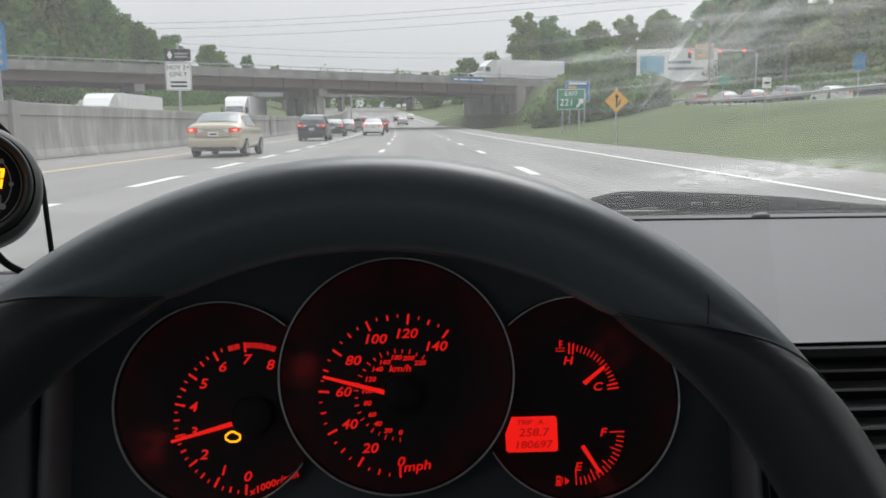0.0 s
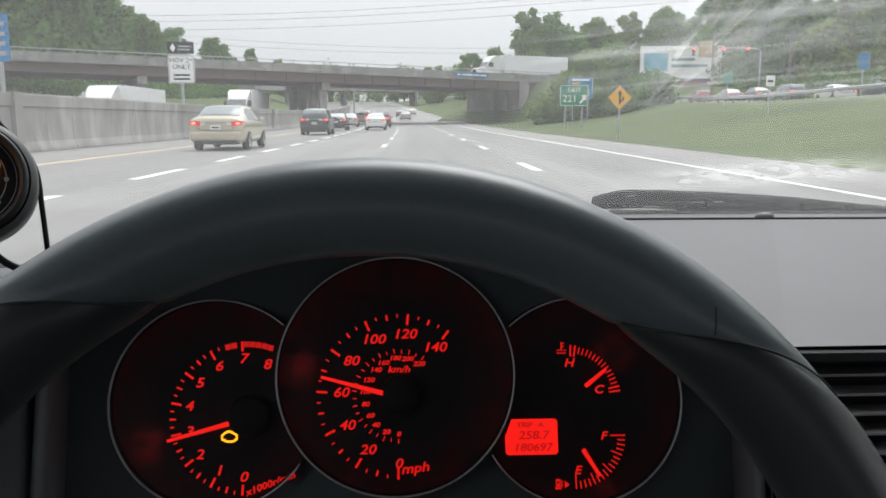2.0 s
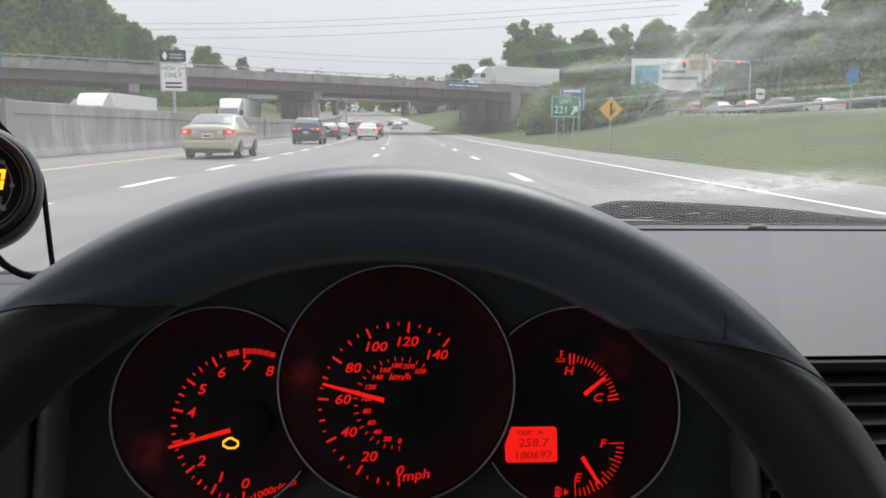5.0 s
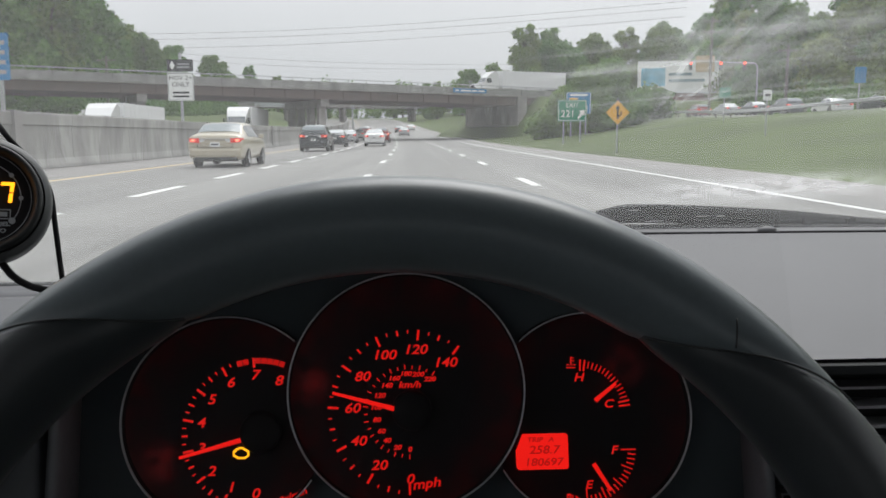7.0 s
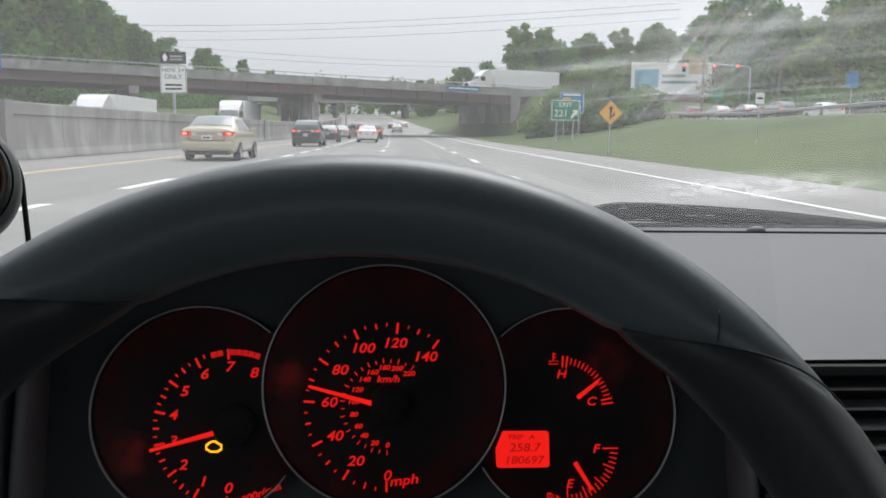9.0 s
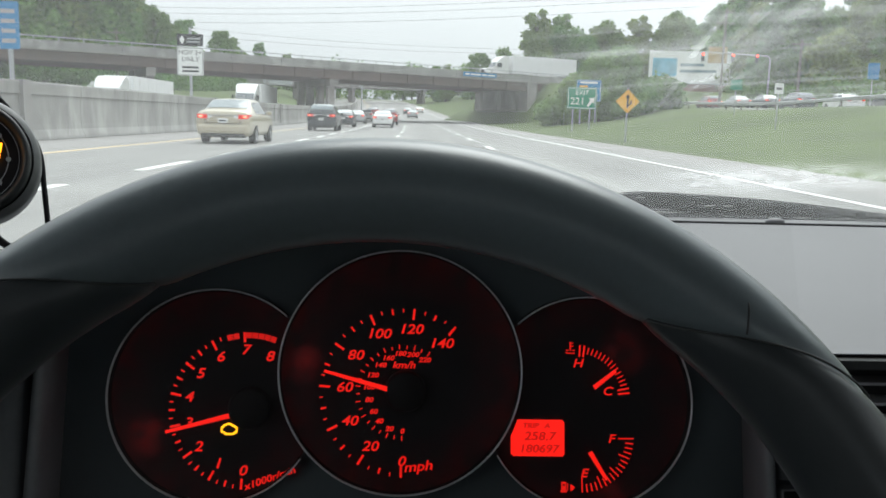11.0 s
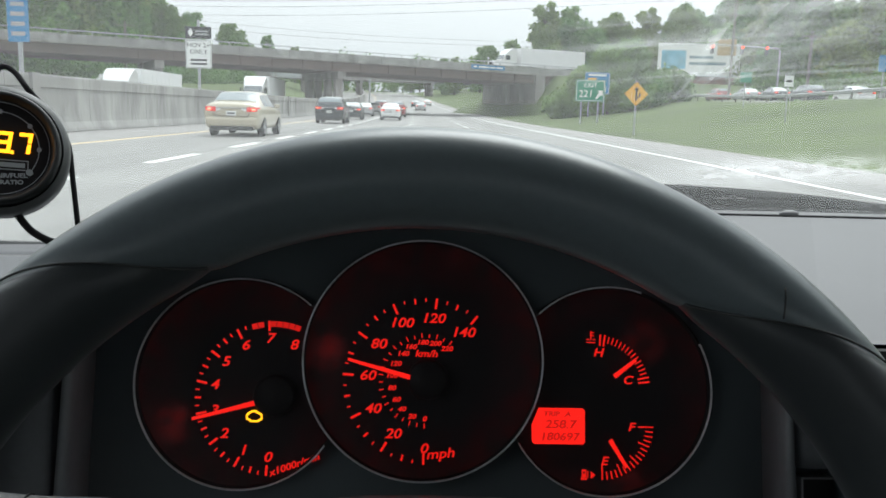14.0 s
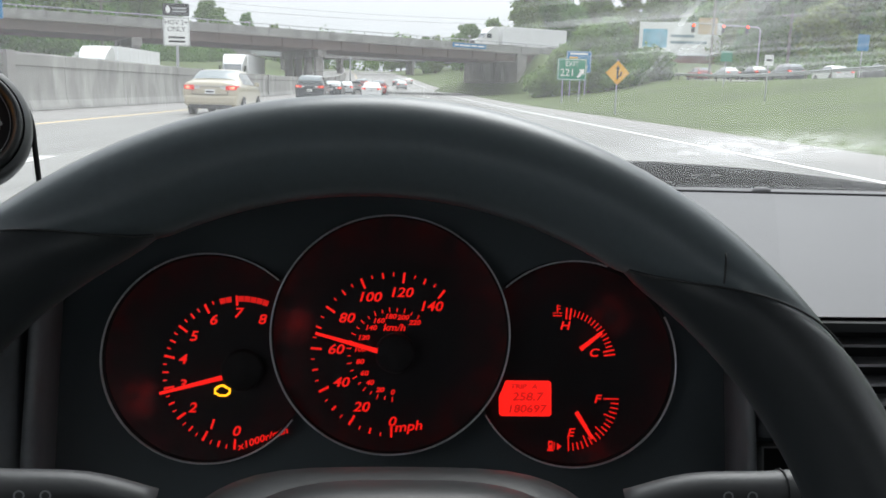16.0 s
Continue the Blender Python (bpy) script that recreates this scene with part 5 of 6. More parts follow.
for k in range(40):
    y = rng.uniform(190, 330)
    x = rng.uniform(-25, 70)
    u = x - cx(y)
    if -34 < u < 14:
        continue
    spots[rng.choice((0, 1, 2, 3))].append((x, y, rng.uniform(0.8, 1.15), rng.uniform(0, 6.28)))
for k in range(34):
    x = -150 + 9 * k + rng.uniform(-3, 3)
    spots[rng.choice((0, 1, 3))].append((x, 400 + rng.uniform(-20, 40), rng.uniform(0.9, 1.3), rng.uniform(0, 6.28)))
for x, y, k, f in ((18.6, 92, 2, 0.68), (22.0, 96, 2, 0.74), (16.2, 95, 2, 0.52), (22, 176, 3, 1.15), (27, 182, 1, 1.1), (32, 178, 0, 1.25), (38, 186, 1, 1.2), (44, 180, 3, 1.1), (50, 176, 1, 1.2), (30, 196, 3, 1.2), (40, 200, 1, 1.2), (18, 205, 0, 1.1), (24, 200, 3, 1.0)):
    spots[k].append((x, y, f, x * 1.7))
for k, ob in enumerate(TREES):
    copies(ob, spots[k])


def bush(x, y, r, seed, leaf=LEAFDARK, label="dense green roadside bush"):
    g = np.random.default_rng(seed)
    lobes = [(0, 0, r * 0.55, r * 0.7)] + [(r * 0.65 * math.cos(a), r * 0.65 * math.sin(a), r * (0.3 + 0.5 * g.random()), r * (0.35 + 0.2 * g.random())) for a in np.linspace(0, 5.4, 6)]
    me = leaf_cloud(g, lobes, int(1500 + 420 * r * r), 0.17 + 0.03 * r, 0.9)
    me.materials.append(leaf)
    ob = tagged(new("bush", me), label, "bush")
    ob.location = (x, y, height(x, y))
    return ob


for i, (x, y, r) in enumerate(((14.5, 95, 2.4), (18.5, 99, 3.2), (23.5, 100, 3.2), (17.5, 103, 3.0), (28, 104, 3.2), (-31, 78, 2.2), (-34, 96, 3.0), (-40, 120, 3.5), (36, 60, 2.4), (44, 70, 3.0), (52, 62, 3.2))):
    bush(x, y, r, 40 + i, LEAFDARK if i % 3 else LEAF)

# undergrowth along the edges of the woods, and the far wood
def thicket(name, label, lobes, count, size, leaf, seed):
    me = leaf_cloud(np.random.default_rng(seed), lobes, count, size, 0.9)
    me.materials.append(leaf)
    return tagged(new(name, me), label, "woodland", kind="stuff")


g = random.Random(9)
lobes = []
for k in range(110):
    y = 40 + 2.1 * k
    u = -47 - g.uniform(0, 6) - max(0, 30 - y * 0.3)
    x = u + cx(y)
    lobes.append((x, y, height(x, y) + g.uniform(0.5, 3.0), g.uniform(1.3, 2.8)))
thicket("undergrowth", "dark green undergrowth at the edge of a wood", lobes, 30000, 0.30, LEAFDARK, 21)
lobes = []
for k in range(110):
    y = 30 + 2.1 * k
    u = 53 + g.uniform(0, 6)
    x = u + cx(y)
    lobes.append((x, y, height(x, y) + g.uniform(0.5, 3.0), g.uniform(1.2, 2.6)))
thicket("undergrowth", "green undergrowth at the edge of a wood", lobes, 30000, 0.28, LEAF, 22)
lobes = []
for k in range(130):
    x = -190 + 3.6 * k + g.uniform(-2, 2)
    y = 440 + g.uniform(-30, 30)
    lobes.append((x, y, height(x, y) + g.uniform(2, 13), g.uniform(4.0, 7.5)))
thicket("far_woods", "hazy green woods in the distance", lobes, 34000, 0.75, LEAF, 23)


# ---- overpass ----
SKEW = math.atan(0.5)
BR = Matrix.Translation((0, 112, 0.35)) @ Matrix.Rotation(SKEW, 4, "Z")   # x along the deck, y across it
bridge = tagged(empty("overpass", BR), "weathered concrete and brown steel road overpass on round-edged piers", "bridge", kind="structure")


def deck_z(x):
    return 5.0 - 0.0135 * x


def deck_bar(x0, x1, y0, y1, dz0, dz1, bevel=0.0):
    """A bar along the deck that follows its fall."""
    bm = bmesh.new()
    n = max(2, int((x1 - x0) / 4))
    rows = [[(x, y0, deck_z(x) + dz0), (x, y0, deck_z(x) + dz1), (x, y1, deck_z(x) + dz1), (x, y1, deck_z(x) + dz0)] for x in (x0 + (x1 - x0) * i / n for i in range(n + 1))]
    vs = sheet(bm, rows, close_v=True)
    bm.faces.new(vs[0])
    bm.faces.new(vs[-1][::-1])
    bmesh.ops.recalc_face_normals(bm, faces=bm.faces)
    return bm


BX0, BX1, BW = -62.0, 30.0, 15.0
part("deck", deck_bar(BX0, BX1, 0, BW, 1.15, 1.45), BRIDGECON, bridge, "weathered concrete deck")
for k in range(6):
    y = 0.5 + 2.75 * k
    bm = deck_bar(BX0, BX1, y, y + 0.16, 0.06, 1.15)
    part("girder", bm, GIRDER, bridge, "brown weathered steel girder")
    part("girder_flange", deck_bar(BX0, BX1, y - 0.16, y + 0.32, 0.0, 0.06), GIRDER, bridge)
for k in range(24):
    x = BX0 + 2 + 3.8 * k
    part("stiffener", boxes((x, x + 0.05, 0.36, 0.5, deck_z(x) + 0.08, deck_z(x) + 1.12)), GIRDER, bridge)
for y0, y1 in ((-0.12, 0.16), (BW - 0.16, BW + 0.12)):
    x = BX0
    while x < BX1 - 0.1:
        x2 = min(BX1, x + 6.0)
        part("parapet_panel", deck_bar(x + 0.02, x2 - 0.02, y0, y1, 1.28, 2.12), CONCRETE, bridge)
        x = x2
    part("kerb_beam", deck_bar(BX0, BX1, y0 - 0.06, y1 + 0.06, 1.10, 1.30), BRIDGECON, bridge)
    bm = bmesh.new()
    tube(bm, [(x, (y0 + y1) / 2, deck_z(x) + 2.50) for x in range(int(BX0), int(BX1) + 1, 4)], 0.055, 8)
    part("hand_rail", bm, STEEL, bridge, "pale metal rail")
    for k in range(38):
        x = BX0 + 0.5 + 2.45 * k
        if x < BX1:
            part("rail_post", boxes((x - 0.05, x + 0.05, (y0 + y1) / 2 - 0.05, (y0 + y1) / 2 + 0.05, deck_z(x) + 2.10, deck_z(x) + 2.48)), STEEL, bridge)


def pier(x):
    cap = boxes((x - 0.55, x + 0.55, 0.2, BW - 0.2, deck_z(x) - 0.95, deck_z(x) - 0.02), bevel=0.06)
    p = part("pier_cap", cap, BRIDGECON, bridge, "concrete pier cap")
    for y in (1.6, 5.5, 9.5, 13.4):
        part("column", boxes((x - 0.48, x + 0.48, y - 0.48, y + 0.48, -0.3, deck_z(x) - 0.95), bevel=0.07), BRIDGECON, p)


pier(-13.2)
pier(-35.0)
part("abutment", boxes((15.5, 17.0, 0.0, BW, -0.5, deck_z(16) + 1.2)), BRIDGECON, bridge)
part("abutment", boxes((-63.0, -61.0, 0.0, BW, -0.5, deck_z(-62) + 1.2)), BRIDGECON, bridge)
# a second, plain overpass farther on
FAR = Matrix.Translation((cx(318), 318, rise(318))) @ Matrix.Rotation(math.atan(0.25), 4, "Z")
far_bridge = tagged(empty("far_overpass", FAR), "pale concrete overpass in the distance", "bridge", kind="structure")
part("deck", boxes((-75, 60, 0, 13, 5.4, 6.7)), BRIDGECON, far_bridge)
for k in range(18):
    part("parapet_panel", boxes((-75 + 7.5 * k + 0.03, -67.5 + 7.5 * k - 0.03, -0.12, 0.14, 6.7, 7.6)), CONCRETE, far_bridge)
for x in (-34, -13, 14):
    cap = part("pier_cap", boxes((x - 0.6, x + 0.6, 0.4, 12.6, 4.6, 5.38), bevel=0.05), BRIDGECON, far_bridge)
    for y in (2.0, 6.5, 11.0):
        part("column", boxes((x - 0.5, x + 0.5, y - 0.5, y + 0.5, -0.4, 4.6), bevel=0.06), BRIDGECON, cap)
# name plate with unreadable lettering
plate = part("name_plate", deck_bar(5.0, 10.2, -0.18, -0.14, 1.42, 1.98), SIGNBLUE, bridge, "blue name plate on the parapet")
for x0, x1 in ((5.3, 5.9), (6.1, 7.7), (7.9, 8.7), (8.9, 9.9)):
    part("lettering_bar", deck_bar(x0, x1, -0.20, -0.185, 1.6, 1.8), SIGNWHITE, plate)

# earth bank that carries the road up to the overpass
bm = bmesh.new()
rows = []
for i in range(15):
    x = 14.0 + 5.0 * i
    top = deck_z(min(x, 30)) + 1.30 if x > 15 else 0.2
    rows.append([(x, y, z + 0.12 * math.sin(x * 0.7 + y)) for y, z in ((-13, -0.3), (-7, top * 0.45), (-0.6, top - 0.1), (0.0, top), (BW, top), (BW + 8, top * 0.45), (BW + 15, -0.3))])
sheet(bm, rows)
bmesh.ops.recalc_face_normals(bm, faces=bm.faces)
bank = finish("embankment", bm, GRASS, None, "", True)
bank.matrix_world = BR
tagged(bank, "grassy embankment beside the overpass", "embankment", kind="structure")


# ---- vehicles ----
def car_section(y, zb, zbelt, ztop, wb, wbelt, wtop):
    """Half outline from the sill over the door, the shoulder and the tapering cabin to the crown of the roof."""
    zm = zb + (zbelt - zb) * 0.5
    d = wbelt - wtop
    half = [(wb * 0.84, zb), (wb * 0.97, zb + 0.05), (wb * 1.0, zb + 0.14), (wbelt * 1.012, zm), (wbelt * 1.022, zm + (zbelt - zm) * 0.45), (wbelt * 1.012, zbelt - 0.06), (wbelt * 0.985, zbelt),
            (wtop + d * 0.52, zbelt + (ztop - zbelt) * 0.48), (wtop + d * 0.10, ztop - 0.065), (wtop * 0.97, ztop - 0.030), (wtop * 0.88, ztop - 0.010), (wtop * 0.5, ztop + 0.008)]
    return [(x, y, z) for x, z in half] + [(-x, y, z) for x, z in half[::-1]]


def fair(stations, k=4):
    """Stations with a smooth line laid through them."""
    p = np.array(stations, float)
    p = np.vstack([2 * p[0] - p[1], p, 2 * p[-1] - p[-2]])
    out = []
    for i in range(1, len(p) - 2):
        for j in range(k):
            t = j / k
            m0, m1 = 0.35 * (p[i + 1] - p[i - 1]), 0.35 * (p[i + 2] - p[i])
            out.append((2 * t ** 3 - 3 * t * t + 1) * p[i] + (t ** 3 - 2 * t * t + t) * m0 + (3 * t * t - 2 * t ** 3) * p[i + 1] + (t ** 3 - t * t) * m1)
    out.append(p[-2])
    return [tuple(q) for q in out]


SEDAN = [(0.0, 0.40, 0.80, 0.97, 0.76, 0.80, 0.71), (0.04, 0.28, 0.88, 1.04, 0.83, 0.855, 0.76), (0.20, 0.24, 0.94, 1.09, 0.85, 0.87, 0.77), (0.58, 0.24, 0.95, 1.11, 0.86, 0.88, 0.75),
         (1.00, 0.24, 0.95, 1.33, 0.86, 0.88, 0.68), (1.30, 0.24, 0.95, 1.45, 0.86, 0.88, 0.63), (1.85, 0.24, 0.94, 1.48, 0.86, 0.88, 0.63), (2.5, 0.24, 0.93, 1.46, 0.86, 0.88, 0.63), (2.95, 0.24, 0.93, 1.26, 0.86, 0.88, 0.68),
         (3.35, 0.24, 0.92, 1.02, 0.86, 0.88, 0.74), (4.1, 0.24, 0.82, 0.90, 0.85, 0.86, 0.68), (4.42, 0.28, 0.66, 0.76, 0.80, 0.80, 0.60), (4.54, 0.40, 0.58, 0.64, 0.62, 0.66, 0.5)]
SUV = [(0.0, 0.50, 0.90, 1.0, 0.74, 0.80, 0.70), (0.06, 0.36, 1.00, 1.12, 0.84, 0.88, 0.76), (0.16, 0.32, 1.04, 1.28, 0.88, 0.91, 0.74), (0.42, 0.30, 1.06, 1.58, 0.90, 0.92, 0.68), (0.70, 0.30, 1.06, 1.66, 0.90, 0.92, 0.66), (1.6, 0.30, 1.04, 1.71, 0.90, 0.92, 0.68),
       (2.5, 0.30, 1.02, 1.68, 0.90, 0.92, 0.66), (3.0, 0.30, 1.02, 1.48, 0.90, 0.92, 0.70), (3.5, 0.30, 1.01, 1.14, 0.90, 0.92, 0.76), (4.3, 0.30, 0.92, 1.02, 0.89, 0.90, 0.7), (4.58, 0.36, 0.74, 0.84, 0.84, 0.84, 0.64), (4.68, 0.48, 0.64, 0.72, 0.68, 0.7, 0.5)]


def pane_between(stations, i, j, lo, hi, side, inset0=0.0, inset1=0.0):
    """A pane on the flank of the cabin between two stations."""
    bm = bmesh.new()
    rows = []
    n = 6
    for k in range(n + 1):
        t = inset0 + (1 - inset0 - inset1) * k / n
        f = i + (j - i) * t
        a = min(int(f), len(stations) - 2)
        s = [p + (q - p) * (f - a) for p, q in zip(stations[a], stations[a + 1])]
        y, zb, zbelt, ztop, wb, wbelt, wtop = s
        x0, z0, x1, z1 = wbelt, zbelt, wtop + (wbelt - wtop) * 0.06, ztop - 0.05
        row = []
        for g in (lo, hi):
            row.append((side * (x0 + (x1 - x0) * g + 0.007), y, z0 + (z1 - z0) * g + 0.003))
        rows.append(row)
    sheet(bm, rows if side > 0 else [r[::-1] for r in rows])
    return bm


def make_car(paint_mat, stations, label, category, tail=TAIL, head=None, rear_glass=(3, 5), front_glass=(7, 9), sides=((4.2, 6.1), (6.25, 8.3)), brand_bar=True):
    root = tagged(empty("car"), label, category)
    bm = bmesh.new()
    vs = sheet(bm, [car_section(*s) for s in fair(stations)], close_v=True)
    bm.faces.new(vs[0])
    bm.faces.new(vs[-1][::-1])
    bmesh.ops.recalc_face_normals(bm, faces=bm.faces)
    body = part("body", bm, paint_mat, root, "", True)
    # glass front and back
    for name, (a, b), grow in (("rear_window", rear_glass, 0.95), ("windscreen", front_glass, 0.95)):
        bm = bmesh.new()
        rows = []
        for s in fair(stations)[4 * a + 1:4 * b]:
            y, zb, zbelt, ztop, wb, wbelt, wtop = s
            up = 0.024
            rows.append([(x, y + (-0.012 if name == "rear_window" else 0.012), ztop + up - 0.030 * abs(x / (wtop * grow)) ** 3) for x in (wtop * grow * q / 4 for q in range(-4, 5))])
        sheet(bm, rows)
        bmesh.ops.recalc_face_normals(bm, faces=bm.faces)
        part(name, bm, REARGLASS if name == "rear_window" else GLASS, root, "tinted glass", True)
    for side in (-1, 1):
        for i, j in sides:
            part("side_window", pane_between(stations, i, j, 0.10, 0.90, side), GLASS, root, "dark tinted glass", True)
    w = stations[2][5]
    zb = stations[2][2]
    # lamps wrap round the corners
    for side in (-1, 1):
        bm = bmesh.new()
        z0, z1 = zb - 0.14, zb + 0.01
        pts = [(side * 0.50, 0.012), (side * (w - 0.12), 0.012), (side * (w - 0.03), 0.045), (side * (w + 0.012), 0.27)]
        sheet(bm, [[(x, y - 0.028, z0 + 0.015 * k) for k, (x, y) in enumerate(pts)], [(x, y - 0.022, z1) for x, y in pts]])
        lamp = part("tail_lamp", bm, tail, root, "lit red tail lamp" if tail is TAIL else "red tail lamp")
        if tail is TAIL:
            bm = bmesh.new()
            bmesh.ops.create_uvsphere(bm, u_segments=12, v_segments=8, radius=1.0, matrix=Matrix.Translation((side * (w - 0.155), -0.012, (z0 + z1) / 2 + 0.005)) @ Matrix.Diagonal((0.075, 0.022, 0.036, 1)))
            part("bulb", bm, TAILHOT, lamp, "bright lit bulb", True)
        bm = bmesh.new()
        sheet(bm, [[(side * 0.34, -0.014, z0 + 0.06), (side * 0.495, -0.018, z0 + 0.01)], [(side * 0.32, -0.012, z1 - 0.030), (side * 0.495, -0.014, z1 - 0.01)]])
        part("reversing_lamp", bm, SIGNWHITE, root, "clear reversing lamp")
        bm = bmesh.new()
        yf = stations[-2][0]
        box(bm, side * (w - 0.24) - 0.16, side * (w - 0.24) + 0.16, yf - 0.05, yf + 0.06, stations[-2][2] - 0.09, stations[-2][2] + 0.04, 0.02)
        part("headlamp", bm, head or GLASS, root, "lit headlamp" if head else "clear headlamp")
        bm = bmesh.new()
        box(bm, side * (w + 0.11) - 0.09, side * (w + 0.11) + 0.09, stations[7][0] + 0.30, stations[7][0] + 0.42, zb + 0.0, zb + 0.14, 0.03)
        part("door_mirror", bm, paint_mat, root)
    part("bumper_trim", boxes((-w * 0.80, w * 0.80, -0.045, 0.30, 0.20, 0.35), bevel=0.03), BUMPER, root)
    for side in (-1, 1):
        for y in (1.55, 2.55):
            part("door_handle", boxes((side * (w * 1.02) - 0.02, side * (w * 1.02) + 0.02, y, y + 0.17, zb - 0.11, zb - 0.075), bevel=0.008), paint_mat, root)
        for y in (0.95, stations[-1][0] - 0.92):
            rr = (0.32 if stations is SEDAN else 0.36) + 0.055
            bm = bmesh.new()
            prism(bm, [(rr * math.cos(q), rr * math.sin(q)) for q in (2 * math.pi * i / 24 for i in range(24))], -0.03, 0.03)
            bm.transform(Matrix.Translation((side * (w - 0.030), y, rr - 0.05)) @ Matrix.Rotation(radians(90), 4, "Z"))
            part("wheel_arch", bm, BUMPER, root)
    part("bumper", boxes((-w * 0.97, w * 0.97, -0.06, 0.30, 0.32, 0.64), bevel=0.09), paint_mat, root)
    part("boot_seam", boxes((-0.56, 0.56, -0.064, -0.03, 0.655, 0.668), (-0.57, -0.555, -0.05, -0.01, 0.66, zb - 0.16), (0.555, 0.57, -0.05, -0.01, 0.66, zb - 0.16)), BUMPER, root)
    pl = part("number_plate", boxes((-0.16, 0.16, -0.062, -0.045, 0.68, 0.82)), SIGNWHITE, root, "white number plate")
    part("lettering_bar", boxes((-0.12, 0.12, -0.067, -0.063, 0.725, 0.775)), SIGNBLACK, pl)
    part("chrome_bar", boxes((-0.50, 0.50, -0.045, -0.01, zb - 0.030, zb - 0.004), bevel=0.006), RIM, root)
    r = 0.32 if stations is SEDAN else 0.36
    for side in (-1, 1):
        for y in (0.95, stations[-1][0] - 0.92):
            bm = bmesh.new()
            lathe(bm, [(r * 0.62, -0.105), (r * 0.9, -0.11), (r, -0.07), (r, 0.07), (r * 0.9, 0.11), (r * 0.62, 0.105)], 0, 0, steps=28)
            bm.transform(Matrix.Translation((side * (w - 0.072), y, r)) @ Matrix.Rotation(radians(90), 4, "Z"))
            tyre = part("wheel", bm, TYRE, root, "black tyre on a silver rim", True)
            bm = bmesh.new()
            lathe(bm, [(0.0, -0.075), (r * 0.2, -0.085), (r * 0.25, -0.06), (r * 0.55, -0.055), (r * 0.64, -0.10)], 0, 0, steps=20)
            bm.transform(Matrix.Translation((side * (w - 0.072), y, r)) @ Matrix.Rotation(radians(90 if side > 0 else -90), 4, "Z"))
            part("rim", bm, RIM, tyre, "silver rim", True)
    return root


def heading(y):
    return math.atan2(-(cx(y + 5) - cx(y)), 5)


def put(ob, u, y, z=0.0, turn=0.0):
    ob.matrix_world = Matrix.Translation((u + cx(y), y, z + rise(y) + 0.006)) @ Matrix.Rotation(heading(y) + turn, 4, "Z")
    return ob


def put_copy(ob, u, y, z=0.0, turn=0.0):
    return copy_thing(ob, Matrix.Translation((u + cx(y), y, z + rise(y) + 0.006)) @ Matrix.Rotation(heading(y) + turn, 4, "Z"))


gold = put(make_car(GOLD, SEDAN, "champagne gold saloon car with lit tail lamps", "car"), -6.55, 27.5)
suv_args = dict(rear_glass=(2, 4), front_glass=(6, 8), sides=((3.4, 5.0), (5.1, 6.9)))
suv = put(make_car(DARKPAINT, SUV, "dark grey sport utility car with lit tail lamps", "car", **suv_args), -6.4, 54)
white = put(make_car(WHITEPAINT, SEDAN, "white saloon car with lit tail lamps", "car"), -3.2, 74)
dark = put(make_car(DARKPAINT, SEDAN, "dark saloon car with lit tail lamps", "car"), -6.5, 72)
red = put(make_car(REDPAINT, SUV, "dark red sport utility car with lit tail lamps", "car", **suv_args), -3.0, 92)
silver = put(make_car(SILVERPAINT, SEDAN, "silver saloon car with lit tail lamps", "car"), -6.6, 93)
for ob, u, y in ((dark, -3.1, 108), (suv, -3.2, 126), (silver, 0.6, 150), (white, -6.6, 118), (red, -6.5, 140), (dark, 0.5, 182), (silver, -3.2, 165), (white, 4.2, 205), (dark, -6.6, 175)):
    put_copy(ob, u, y)
# queue on the slip road above the verge
for ob, u, y in ((red, 38.5, 108), (silver, 38.6, 99), (dark, 38.5, 91), (suv, 38.4, 83), (white, 38.5, 74), (dark, 38.6, 66)):
    put_copy(ob, u, y, height(u + cx(y), y) - rise(y) + 0.10)
part_strip = bmesh.new()
sheet(part_strip, [[(u + cx(y), y, height(u + cx(y), y) + (0.10 if 36 < u < 41 else -0.1)) for u in (35.8, 36.4, 40.6, 41.2)] for y in range(10, 150, 5)][::-1])
tagged(finish("slip_road", part_strip, ROAD), "grey asphalt slip road on the bank", "road", kind="structure")
# oncoming traffic with lit headlamps
oncoming = put(make_car(SILVERPAINT, SEDAN, "silver saloon car with lit headlamps", "car", TAILDIM, HEAD), -19.5, 98, 0, math.pi)
oncoming_suv = put(make_car(WHITEPAINT, SUV, "white sport utility car with lit headlamps", "car", TAILDIM, HEAD, **suv_args), -15.8, 118, 0, math.pi)
for ob, u, y in ((oncoming, -23.3, 122), (oncoming, -16.0, 140), (oncoming_suv, -19.6, 150), (oncoming, -23.0, 160), (oncoming_suv, -16.0, 172), (oncoming, -19.7, 190), (oncoming_suv, -23.4, 205)):
    put_copy(ob, u, y, 0, math.pi)


def wheel_pair(root, y, r=0.5, x=0.95):
    for side in (-1, 1):
        bm = bmesh.new()
        lathe(bm, [(r * 0.5, -0.16), (r * 0.92, -0.17), (r, -0.12), (r, 0.12), (r * 0.92, 0.17), (r * 0.5, 0.16), (0, 0.08)], 0, 0, steps=20)
        bm.transform(Matrix.Translation((side * x, y, r)) @ Matrix.Rotation(radians(90), 4, "Z"))
        part("wheel", bm, TYRE, root, "", True)


